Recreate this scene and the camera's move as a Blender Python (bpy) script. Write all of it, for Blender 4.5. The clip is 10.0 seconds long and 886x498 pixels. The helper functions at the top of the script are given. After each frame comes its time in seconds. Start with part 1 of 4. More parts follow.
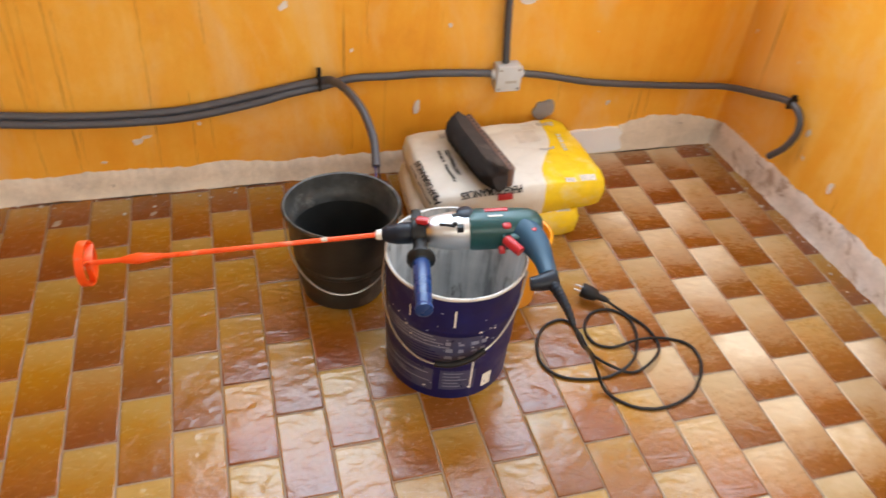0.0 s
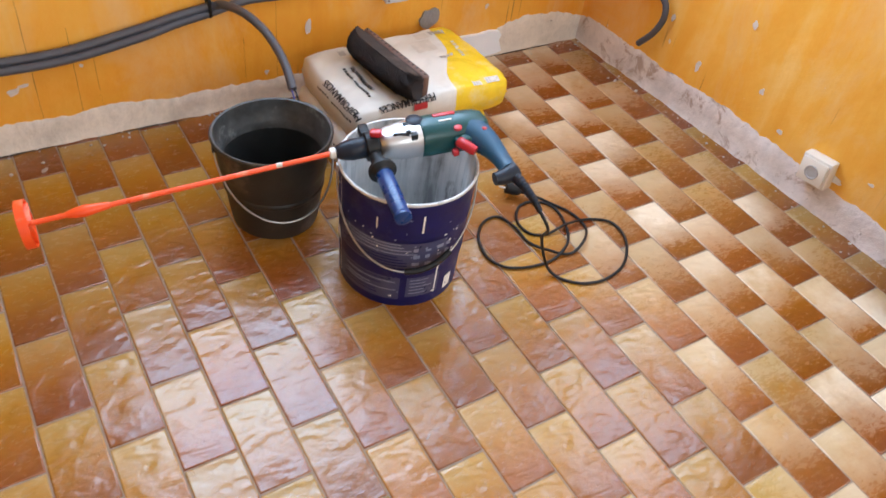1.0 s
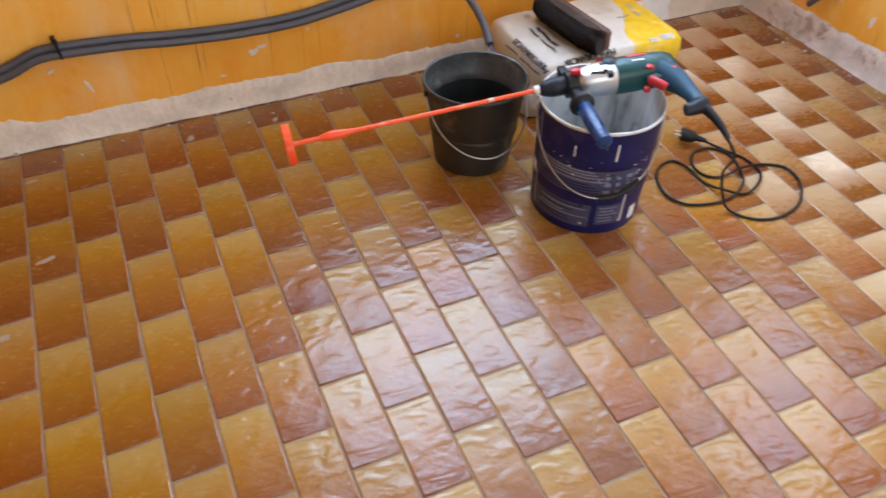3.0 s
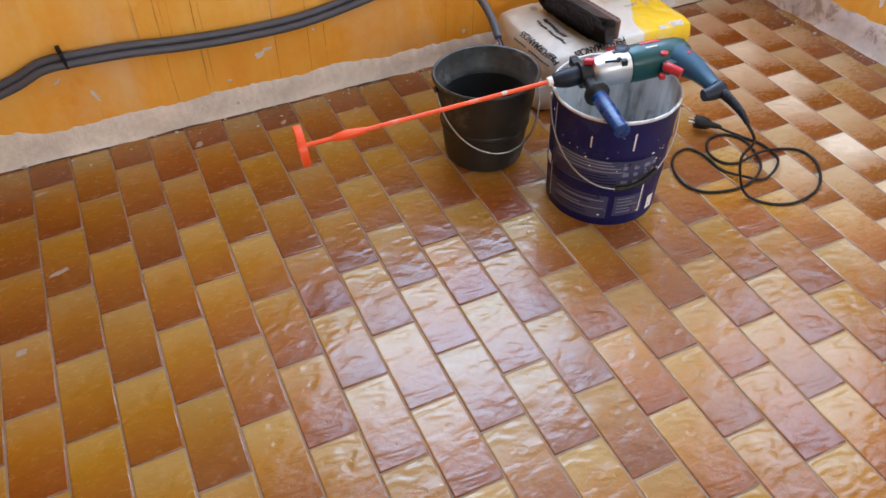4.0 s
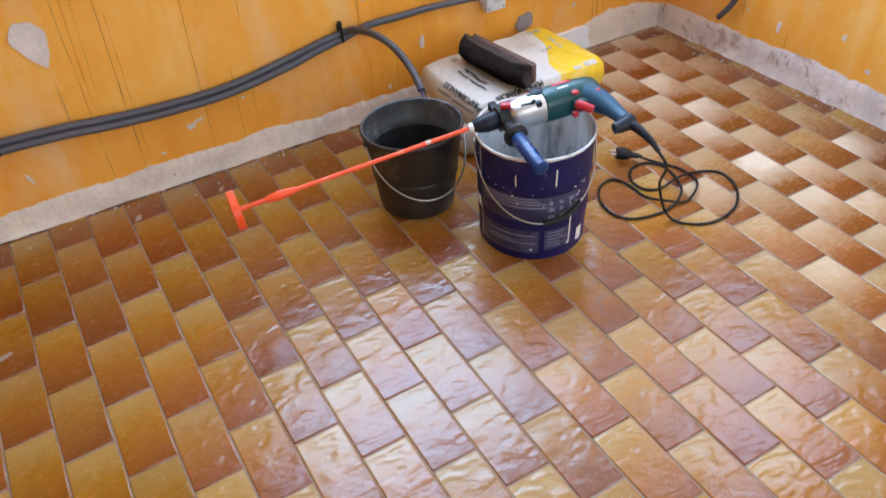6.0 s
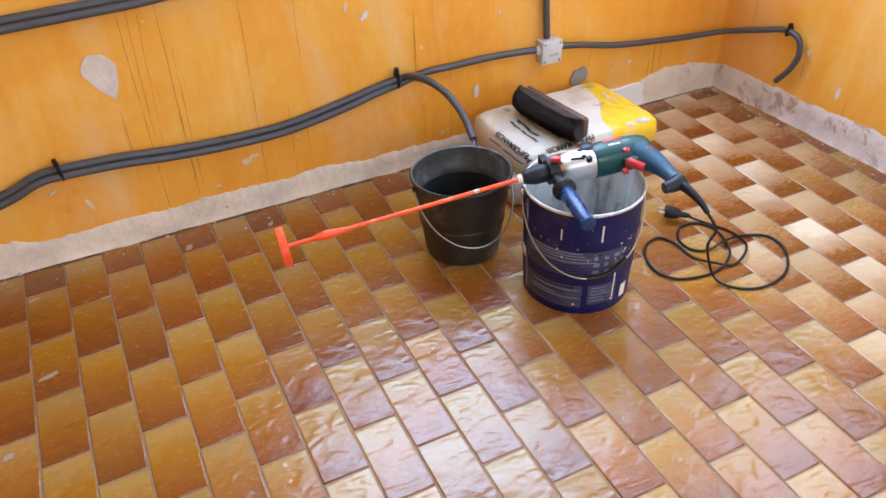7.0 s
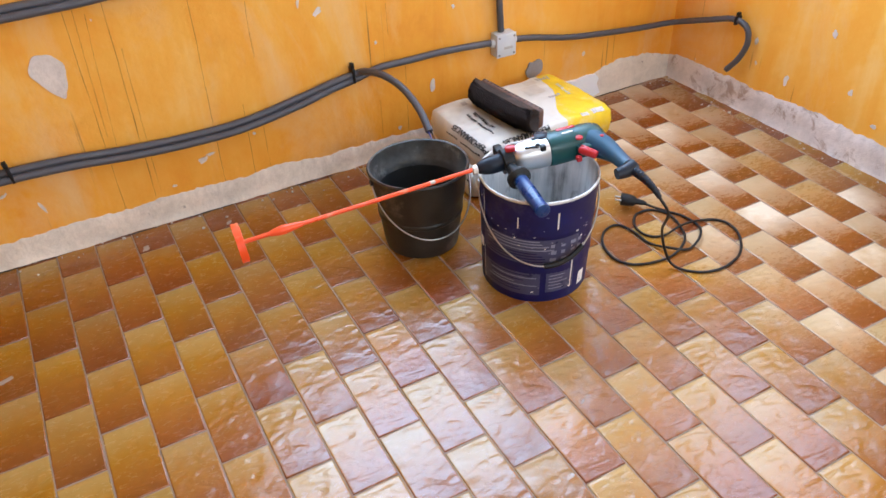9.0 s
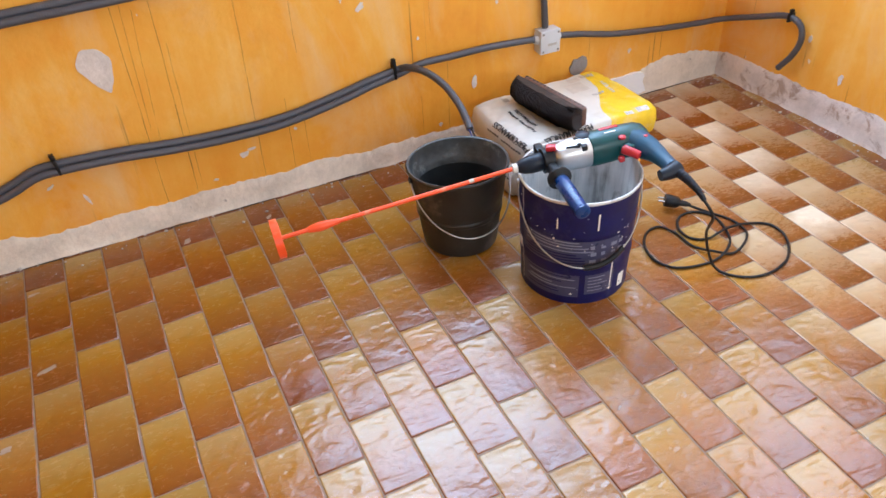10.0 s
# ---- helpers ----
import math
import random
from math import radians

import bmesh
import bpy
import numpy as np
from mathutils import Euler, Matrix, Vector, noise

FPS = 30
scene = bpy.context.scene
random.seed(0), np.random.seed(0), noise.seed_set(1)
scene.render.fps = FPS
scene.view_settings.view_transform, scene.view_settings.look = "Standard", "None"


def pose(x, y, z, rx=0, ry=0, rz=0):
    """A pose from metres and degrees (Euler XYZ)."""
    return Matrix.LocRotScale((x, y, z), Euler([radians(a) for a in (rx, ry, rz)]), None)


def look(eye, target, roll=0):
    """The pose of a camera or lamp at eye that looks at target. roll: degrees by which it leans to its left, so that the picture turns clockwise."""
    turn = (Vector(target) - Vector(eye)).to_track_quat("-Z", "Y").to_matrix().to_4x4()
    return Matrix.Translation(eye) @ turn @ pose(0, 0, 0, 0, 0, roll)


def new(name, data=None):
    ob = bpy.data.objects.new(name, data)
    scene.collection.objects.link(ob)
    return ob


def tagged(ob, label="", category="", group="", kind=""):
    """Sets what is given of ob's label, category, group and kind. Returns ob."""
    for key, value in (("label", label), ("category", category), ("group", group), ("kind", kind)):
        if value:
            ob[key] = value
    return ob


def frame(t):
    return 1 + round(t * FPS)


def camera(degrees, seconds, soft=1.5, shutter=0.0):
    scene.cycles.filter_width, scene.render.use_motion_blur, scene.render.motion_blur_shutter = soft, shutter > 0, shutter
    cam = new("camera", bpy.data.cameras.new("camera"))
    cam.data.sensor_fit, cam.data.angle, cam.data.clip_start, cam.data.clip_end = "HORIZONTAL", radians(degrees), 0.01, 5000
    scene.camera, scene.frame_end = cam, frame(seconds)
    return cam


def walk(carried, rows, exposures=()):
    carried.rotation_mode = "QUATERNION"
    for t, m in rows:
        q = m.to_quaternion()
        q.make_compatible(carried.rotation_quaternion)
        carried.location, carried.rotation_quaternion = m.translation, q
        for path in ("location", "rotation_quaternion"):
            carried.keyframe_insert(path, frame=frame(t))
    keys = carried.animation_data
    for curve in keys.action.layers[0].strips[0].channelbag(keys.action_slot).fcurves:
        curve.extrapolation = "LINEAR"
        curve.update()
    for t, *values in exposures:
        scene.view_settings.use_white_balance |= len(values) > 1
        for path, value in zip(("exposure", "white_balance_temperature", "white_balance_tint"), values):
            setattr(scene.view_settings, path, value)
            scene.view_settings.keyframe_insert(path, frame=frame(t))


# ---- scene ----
cam = camera(59.3, 10.0, shutter=0.4)
PATH = [
    (0, (0.384, -1.019, 1.3), (0.868, 0.433, 0.013), 5.4),
    (0.5, (0.244, -1.01, 1.295), (1.037, 0.334, 0.044), 7.4),
    (1, (0.099, -0.964, 1.265), (0.978, 0.191, -0.111), 9.5),
    (1.5, (-0.002, -1.032, 1.262), (0.921, 0.103, -0.102), 13.3),
    (2, (-0.067, -1.167, 1.242), (0.63, 0.071, -0.165), 4.9),
    (2.5, (-0.127, -1.186, 1.245), (0.536, 0.081, -0.154), 3.7),
    (3, (-0.169, -1.124, 1.265), (0.438, 0.181, -0.124), 2.0),
    (3.2, (-0.182, -1.1, 1.263), (0.376, 0.224, -0.129), 0.6),
    (4.5, (-0.193, -1.099, 1.237), (0.465, 0.187, -0.147), -0.4),
    (5, (-0.173, -1.123, 1.25), (0.548, 0.116, -0.146), 1.0),
    (5.5, (-0.164, -1.146, 1.255), (0.565, 0.09, -0.139), -0.3),
    (6.0, (-0.166, -1.165, 1.272), (0.5166, 0.09, 0.0561), -3.2),
    (6.2, (-0.166, -1.166, 1.275), (0.514, 0.09, 0.106), -3.2),
    (7.3, (-0.165, -1.16, 1.286), (0.487, 0.304, 0.089), -1.8),
    (7.5, (-0.17, -1.161, 1.28), (0.495, 0.302, 0.09), -1.5),
    (8, (-0.167, -1.16, 1.268), (0.525, 0.283, 0.068), -1.6),
    (8.5, (-0.164, -1.162, 1.268), (0.546, 0.239, 0.03), -1.0),
    (9, (-0.151, -1.191, 1.271), (0.586, 0.223, 0.062), -2.0),
    (9.5, (-0.143, -1.227, 1.269), (0.519, 0.238, 0.08), -4.6),
    (10, (-0.133, -1.177, 1.269), (0.504, 0.277, 0.053), -3.2),
]
EXPOSURE = [(0, -0.32, 6800, 6), (1.0, -0.29, 5850, 6), (2.0, -0.27, 5300, 6), (3.0, -0.42, 5800, 6), (4.5, -0.46, 5500, 6), (5.6, -0.41, 5250, 6), (6.2, -0.34, 5500, 6), (7.3, -0.17, 5600, 6), (10, -0.17, 5550, 6)]
walk(cam, [(t, look(eye, target, roll)) for t, eye, target, roll in PATH], EXPOSURE)

# ---------------------------------------------------------------- light
WORLD = bpy.data.worlds.new("world")
scene.world = WORLD
WORLD.use_nodes = True
_n = WORLD.node_tree.nodes
_sky = _n.new("ShaderNodeTexSky")
_sky.sky_type = "NISHITA"
_sky.sun_disc = False
_sky.sun_elevation, _sky.sun_rotation = radians(42), radians(150)
WORLD.node_tree.links.new(_sky.outputs[0], _n["Background"].inputs[0])
_n["Background"].inputs[1].default_value = 0.12


def area(name, m, sx, sy, watts, colour):
    lamp = bpy.data.lights.new(name, "AREA")
    lamp.shape, lamp.size, lamp.size_y, lamp.energy, lamp.color = "RECTANGLE", sx, sy, watts, colour
    ob = new(name, lamp)
    ob.matrix_world = m
    return ob


WALL_Y = 0.822                      # inner face of the back wall
WIN = (0.16, 1.74, 0.90, 2.50)      # window in the back wall: x0, x1, z0, z1
area("window_light", look((0.95, 1.0, 1.70), (0.95, -1, 1.70)), 1.54, 1.56, 103, (0.64, 0.79, 1.0))
area("door_light", look((2.06, -1.45, 1.08), (0.0, -1.45, 1.08)), 0.98, 2.1, 25, (1.0, 0.94, 0.84))
# unseen fill lamp added behind the camera to brighten the back wall
area("rear_window_light", look((0.55, -3.08, 1.5), (0.55, 0, 1.4)), 1.5, 1.2, 44, (1.0, 0.96, 0.90))
# fill lamp added at the side wall for bluish sheen and a brighter floor
area("side_window_light", look((1.985, 0.10, 1.58), (0.0, 0.0, 1.58)), 0.80, 1.20, 26, (0.76, 0.83, 1.0))

# ---------------------------------------------------------------- materials


class Mat:
    """A node material and short calls to add nodes to it."""

    def __init__(self, name, rough=0.6, metal=0.0):
        self.m = bpy.data.materials.new(name)
        self.m.use_nodes = True
        self.t = self.m.node_tree
        self.b = self.t.nodes["Principled BSDF"]
        self.b.inputs["Roughness"].default_value = rough
        self.b.inputs["Metallic"].default_value = metal

    def node(self, kind, ins=None, **props):
        n = self.t.nodes.new("ShaderNode" + kind)
        for k, v in props.items():
            setattr(n, k, v)
        for k, v in (ins or {}).items():
            self.put(n.inputs[k], v)
        return n

    def put(self, socket, v):
        if isinstance(v, bpy.types.NodeSocket):
            self.t.links.new(v, socket)
        else:
            socket.default_value = v

    def set(self, **ins):
        for k, v in ins.items():
            self.put(self.b.inputs[k.replace("_", " ")], v)
        return self

    def coord(self, which="Object", scale=(1, 1, 1)):
        c = self.node("TexCoord")
        return self.node("Mapping", {"Vector": c.outputs[which], "Scale": scale}).outputs[0]

    def noise(self, vec, scale, detail=4, rough=0.55, distort=0.0, w=None):
        ins = {"Vector": vec, "Scale": scale, "Detail": detail, "Roughness": rough, "Distortion": distort}
        if w is not None:
            ins["W"] = w
        return self.node("TexNoise", ins, noise_dimensions="4D" if w is not None else "3D").outputs[0]

    def ramp(self, fac, stops):
        n = self.node("ValToRGB", {"Fac": fac})
        e = n.color_ramp.elements
        while len(e) < len(stops):
            e.new(0.5)
        for el, (p, c) in zip(e, stops):
            el.position, el.color = p, (*c, 1) if len(c) == 3 else c
        return n.outputs[0]

    def grey(self, fac, a, b, lo=0.0, hi=1.0):
        return self.node("MapRange", {"Value": fac, "From Min": a, "From Max": b, "To Min": lo, "To Max": hi}).outputs[0]

    def mix(self, fac, a, b, blend="MIX"):
        n = self.node("Mix", data_type="RGBA", blend_type=blend)
        for s, v in ((n.inputs[0], fac), (n.inputs[6], a), (n.inputs[7], b)):
            if not isinstance(v, bpy.types.NodeSocket) and s.type == "RGBA":
                v = (*v, 1)
            self.put(s, v)
        return n.outputs[2]

    def math(self, op, a, b=0.0):
        return self.node("Math", {0: a, 1: b}, operation=op).outputs[0]

    def bump(self, height, strength=0.3, dist=0.01):
        n = self.node("Bump", {"Height": height, "Strength": strength, "Distance": dist})
        self.put(self.b.inputs["Normal"], n.outputs[0])
        return self


def simple(name, colour, rough=0.5, metal=0.0, vary=0.25, scale=30.0, bump=0.0, dirt=None, spec=0.5):
    """A plain surface with fine and broad variation, and optional dirt of a colour."""
    k = Mat(name, rough, metal)
    v = k.coord("Object")
    a, b = k.noise(v, scale), k.noise(v, scale / 6)
    k.b.inputs["Specular IOR Level"].default_value = spec
    dark = tuple(c * (1 - vary) for c in colour)
    light = tuple(min(1, c * (1 + vary * 0.6)) for c in colour)
    c = k.ramp(k.math("ADD", k.math("MULTIPLY", a, 0.5), k.math("MULTIPLY", b, 0.5)), [(0.3, dark), (0.7, light)])
    if dirt:
        c = k.mix(k.grey(k.noise(v, scale / 3, 6, 0.7), 0.55, 0.72), c, dirt)
    k.set(Base_Color=c, Roughness=k.grey(a, 0.3, 0.7, max(0.03, rough - 0.08), min(1, rough + 0.1)))
    if bump:
        k.bump(k.noise(v, scale * 4), bump, 0.002)
    return k.m


def tile_material(name, single):
    """Glazed brick-shaped tile, pale at one end and burnt orange at the other, with a moulded rippled relief."""
    k = Mat(name, 0.2)
    rnd = k.node("ObjectInfo").outputs["Random"] if single else k.node("NewGeometry").outputs["Random Per Island"]
    w = k.math("MULTIPLY", rnd, 60.0)
    uv = k.node("UVMap").outputs[0]
    sep = k.node("SeparateXYZ", {0: uv})
    flat = k.node("Mapping", {"Vector": uv, "Scale": (0.5, 1.0, 1.0)}).outputs[0]
    cloud = k.noise(flat, 3.2, 4, 0.6, 0.8, w)
    fine = k.noise(k.node("Mapping", {"Vector": uv, "Scale": (0.32, 1.5, 1.0), "Rotation": (0, 0, 0.12)}).outputs[0], 15, 6, 0.72, 0.7, w)
    along = k.math("ADD", sep.outputs[1], k.math("MULTIPLY", k.math("SUBTRACT", cloud, 0.5), 0.30))
    along = k.math("ADD", along, k.math("MULTIPLY", k.math("SUBTRACT", fine, 0.5), 0.26))
    along = k.math("ADD", along, k.grey(k.math("FRACT", k.math("MULTIPLY", rnd, 11.7)), 0, 1, -0.14, 0.10))
    col = k.ramp(along, [(0.00, (0.196, 0.048, 0.0002)), (0.25, (0.262, 0.081, 0.0006)), (0.58, (0.335, 0.142, 0.006)), (0.95, (0.400, 0.246, 0.068))])
    shade = k.node("HueSaturation", {"Hue": k.grey(k.math("FRACT", k.math("MULTIPLY", rnd, 7.3)), 0, 1, 0.495, 0.505), "Saturation": k.grey(k.math("FRACT", k.math("MULTIPLY", rnd, 3.7)), 0, 1, 0.98, 1.07),
                                      "Value": k.grey(rnd, 0, 1, 0.80, 1.0), "Color": col}).outputs[0]
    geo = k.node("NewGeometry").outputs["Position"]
    mottle = k.noise(geo, 2.3, 6, 0.65)
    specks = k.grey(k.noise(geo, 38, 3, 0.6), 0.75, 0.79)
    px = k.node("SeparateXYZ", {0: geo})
    # pale film by the side wall: dust, with light and sheen painted in
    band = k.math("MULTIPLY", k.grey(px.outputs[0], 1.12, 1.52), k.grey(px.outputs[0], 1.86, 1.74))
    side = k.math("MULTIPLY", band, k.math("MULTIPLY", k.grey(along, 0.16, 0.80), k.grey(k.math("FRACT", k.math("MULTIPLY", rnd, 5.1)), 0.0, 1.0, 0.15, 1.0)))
    dust_sheen = k.math("MULTIPLY", k.grey(mottle, 0.32, 0.54), k.math("ADD", k.math("MULTIPLY", side, 1.15), 0.02))
    dust_sheen = k.math("MINIMUM", k.math("ADD", dust_sheen, k.math("MULTIPLY", specks, 0.35)), 0.85)
    col = k.mix(dust_sheen, shade, (0.80, 0.70, 0.55))
    k.set(Base_Color=col, Roughness=k.math("ADD", k.grey(fine, 0.3, 0.7, 0.20, 0.30), k.math("MULTIPLY", dust_sheen, 0.25)))
    k.b.inputs["Specular IOR Level"].default_value = 0.72
    mould = k.math("MULTIPLY", k.math("FLOOR", k.math("MULTIPLY", rnd, 4.0)), 0.12)
    rip = k.node("Mapping", {"Vector": uv, "Scale": (0.36, 1.25, 1.0), "Rotation": (0, 0, 0.2)}).outputs[0]
    big = k.noise(rip, 3.4, 1.0, 0.35, 1.4, mould)
    small = k.noise(rip, 13, 3, 0.5, 0.9, mould)
    plate = k.grey(big, 0.40, 0.62)
    pits = k.grey(k.noise(uv, 11, 2, 0.5, 0.4, mould), 0.66, 0.76, 0, -0.5)
    dx, dy = k.math("MULTIPLY", k.math("SUBTRACT", sep.outputs[0], 0.55), 0.4), k.math("SUBTRACT", sep.outputs[1], 0.68)
    dimple = k.grey(k.math("ADD", k.math("MULTIPLY", dx, dx), k.math("MULTIPLY", dy, dy)), 0.0, 0.0022, -0.55, 0.0)
    wave = k.math("MULTIPLY", small, k.grey(sep.outputs[1], 0.85, 0.40, 0.16, 0.40))
    relief = k.math("ADD", k.math("ADD", k.math("MULTIPLY", plate, 0.40), wave), k.math("ADD", k.math("MULTIPLY", pits, 0.20), k.math("MULTIPLY", dimple, 0.5)))
    k.bump(relief, 0.40, 0.006)
    return k.m


def wall_material(name):
    """Orange limewash, cloudy, with dark thin runs and small pale chips."""
    k = Mat(name, 0.72)
    v = k.coord("Object")
    broad = k.noise(v, 1.6, 5, 0.6, 0.6)
    streak = k.noise(k.coord("Object", (5.5, 5.5, 0.7)), 2.0, 5, 0.6, 0.4)
    fine = k.noise(v, 26, 5, 0.65)
    f = k.math("ADD", k.math("MULTIPLY", broad, 0.55), k.math("ADD", k.math("MULTIPLY", streak, 0.35), k.math("MULTIPLY", fine, 0.10)))
    c = k.ramp(f, [(0.34, (0.76, 0.30, 0.014)), (0.46, (0.82, 0.37, 0.026)), (0.56, (0.85, 0.44, 0.055)), (0.68, (0.88, 0.56, 0.16))])
    pale = k.grey(k.noise(k.coord("Object", (1, 1, 0.55)), 3.4, 7, 0.68, 0.6), 0.50, 0.72, 0, 0.68)
    c = k.mix(pale, c, (0.80, 0.55, 0.26))
    red = k.grey(k.noise(v, 9, 4, 0.6), 0.60, 0.76, 0, 0.14)
    c = k.mix(red, c, (0.55, 0.17, 0.015))
    chips = k.grey(k.noise(v, 24, 2, 0.5), 0.765, 0.785, 0, 0.9)
    c = k.mix(chips, c, (0.72, 0.66, 0.60))
    runs = k.grey(k.noise(k.coord("Object", (1, 1, 0.022)), 75, 2, 0.4, 0.0), 0.70, 0.735, 0, 1)
    gate = k.grey(k.noise(k.coord("Object", (1, 1, 0.8)), 5.0, 2, 0.5), 0.47, 0.58)
    c = k.mix(k.math("MULTIPLY", k.math("MULTIPLY", runs, gate), 0.62), c, (0.16, 0.07, 0.025))
    k.set(Base_Color=c, Roughness=k.grey(broad, 0.3, 0.7, 0.5, 0.8))
    k.bump(k.math("ADD", k.noise(v, 14, 6, 0.6), k.math("MULTIPLY", chips, -0.35)), 0.32, 0.01)
    return k.m


def plaster_material(name, colour=(0.78, 0.70, 0.60), worn=False):
    k = Mat(name, 0.85)
    v = k.coord("Object")
    a, b = k.noise(v, 9, 6, 0.65), k.noise(v, 60, 4, 0.6)
    d = tuple(c * 0.72 for c in colour)
    c = k.ramp(k.math("ADD", k.math("MULTIPLY", a, 0.7), k.math("MULTIPLY", b, 0.3)), [(0.33, d), (0.6, colour)])
    spots = k.grey(k.noise(v, 30, 3, 0.6), 0.69, 0.75, 0, 0.7)
    c = k.mix(spots, c, (0.22, 0.19, 0.17))
    if worn:
        blot = k.grey(k.noise(v, 13, 5, 0.7, 0.6), 0.54, 0.63, 0, 0.75)
        c = k.mix(blot, c, (0.30, 0.20, 0.14))
    k.set(Base_Color=c)
    k.bump(k.math("ADD", a, k.math("MULTIPLY", b, 0.4)), 0.6, 0.008)
    return k.m


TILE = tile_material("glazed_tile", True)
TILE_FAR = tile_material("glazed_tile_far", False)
GROUT = simple("grout", (0.30, 0.22, 0.16), 0.85, vary=0.3, scale=40, bump=0.3)
WALL = wall_material("orange_limewash")
PLASTER = plaster_material("bare_plaster")
PALE = plaster_material("pale_plaster", (0.76, 0.70, 0.66))
CRUMBLED = plaster_material("crumbled_plaster", (0.72, 0.64, 0.60), True)
BLUEWHITE = simple("bluish_white_filler", (0.86, 0.91, 1.0), 0.6, vary=0.05, scale=20, bump=0.3)
MORTAR = plaster_material("grey_mortar", (0.30, 0.29, 0.29))
CEIL = simple("ceiling_paint", (0.78, 0.76, 0.72), 0.9, vary=0.08, scale=8)
CONDUIT = simple("grey_conduit", (0.078, 0.080, 0.098), 0.42, vary=0.15, scale=40)
BLACK = simple("black_plastic", (0.011, 0.011, 0.012), 0.45, vary=0.3, scale=50, spec=0.3)
BOXGREY = simple("grey_box_plastic", (0.56, 0.59, 0.64), 0.45, vary=0.08, scale=20)
SOCKET = simple("cream_plastic", (0.78, 0.74, 0.66), 0.5, vary=0.06, scale=20, dirt=(0.5, 0.45, 0.4))
WOOD = simple("red_brown_wood", (0.11, 0.028, 0.010), 0.3, vary=0.4, scale=14)
CREAM = simple("cream_edge", (0.70, 0.66, 0.58), 0.5, vary=0.1, scale=20)
RUBBER = simple("black_mason_rubber", (0.027, 0.024, 0.020), 0.45, vary=0.6, scale=22, bump=0.25, dirt=(0.17, 0.13, 0.095), spec=0.45)
RUBBER_IN = simple("cement_stained_rubber", (0.075, 0.079, 0.080), 0.42, vary=0.75, scale=34, bump=0.3, dirt=(0.30, 0.31, 0.30))
RUBBER_DEEP = simple("dark_stained_rubber", (0.026, 0.028, 0.029), 0.4, vary=0.5, scale=14, bump=0.2, dirt=(0.075, 0.08, 0.078), spec=0.3)
WIRE = simple("galvanised_wire", (0.45, 0.44, 0.42), 0.38, 0.9, vary=0.2, scale=60)
BLUE = simple("navy_printed_tin", (0.006, 0.008, 0.085), 0.42, vary=0.4, scale=40, dirt=(0.035, 0.04, 0.12), spec=0.3)
BLUE_MID = simple("grey_blue_print", (0.050, 0.056, 0.13), 0.35, vary=0.3, scale=40)
BLUE_PALE = simple("pale_blue_print", (0.22, 0.24, 0.34), 0.4, vary=0.2, scale=60)


def streaked(name):
    """Grey-white paint residue run down in uneven vertical streaks."""
    k = Mat(name, 0.5)
    v = k.coord("Object")
    run = k.noise(k.coord("Object", (1, 1, 0.07)), 48, 4, 0.6, 0.3)
    broad = k.noise(v, 11, 5, 0.6)
    c = k.ramp(k.math("ADD", k.math("MULTIPLY", run, 0.6), k.math("MULTIPLY", broad, 0.4)), [(0.36, (0.25, 0.26, 0.27)), (0.48, (0.58, 0.60, 0.61)), (0.66, (0.80, 0.80, 0.80))])
    c = k.mix(k.grey(k.noise(k.coord("Object", (1, 1, 0.3)), 26, 4, 0.65), 0.62, 0.70, 0, 0.75), c, (0.12, 0.115, 0.12))
    k.set(Base_Color=c)
    k.bump(run, 0.3, 0.003)
    return k.m


TIN_IN = streaked("streaked_paint_residue")
WHITE = simple("dried_white_paint", (0.78, 0.77, 0.74), 0.5, vary=0.1, scale=60, bump=0.2)
RIM = simple("chipped_white_rim", (0.74, 0.74, 0.73), 0.45, vary=0.2, scale=200, bump=0.3, dirt=(0.10, 0.11, 0.17))
GREEN = simple("dark_green_tool_plastic", (0.003, 0.055, 0.058), 0.36, vary=0.12, scale=30)
GRIP = simple("blue_soft_grip", (0.010, 0.060, 0.115), 0.5, vary=0.2, scale=30)
HANDLE = simple("blue_handle", (0.003, 0.036, 0.16), 0.3, vary=0.15, scale=30)
RED = simple("red_switch", (0.44, 0.018, 0.026), 0.35, vary=0.1, scale=30)
DARK = simple("dark_blue_black_plastic", (0.007, 0.011, 0.022), 0.42, vary=0.2, scale=40, spec=0.35)
STEEL = simple("cast_alloy", (0.60, 0.60, 0.60), 0.40, 1.0, vary=0.14, scale=40)
ORANGE = simple("orange_enamel", (0.86, 0.085, 0.010), 0.34, vary=0.12, scale=40, dirt=(0.62, 0.30, 0.18))
AMBER = simple("amber_plastic", (0.80, 0.33, 0.012), 0.4, vary=0.1, scale=20)
YELLOW = simple("yellow_print", (0.80, 0.56, 0.012), 0.55, vary=0.16, scale=26, bump=0.6, dirt=(0.74, 0.62, 0.30))
INK = simple("black_ink", (0.02, 0.02, 0.022), 0.6, vary=0.2, scale=60)
PALEINK = simple("pale_grey_print", (0.60, 0.56, 0.50), 0.6, vary=0.2, scale=40)
GREYINK = simple("grey_ink", (0.42, 0.41, 0.40), 0.6, vary=0.2, scale=60)
PAPER = simple("white_kraft_paper", (0.67, 0.65, 0.60), 0.65, vary=0.12, scale=9, bump=0.5, dirt=(0.55, 0.50, 0.45))
BRISTLE = simple("dark_bristles", (0.036, 0.025, 0.022), 0.6, vary=0.6, scale=60, dirt=(0.10, 0.075, 0.06))
BROOM = simple("stained_broom_wood", (0.17, 0.105, 0.088), 0.6, vary=0.35, scale=30, bump=0.2)
CORD = simple("black_cord_rubber", (0.010, 0.010, 0.012), 0.5, vary=0.3, scale=60, spec=0.3)
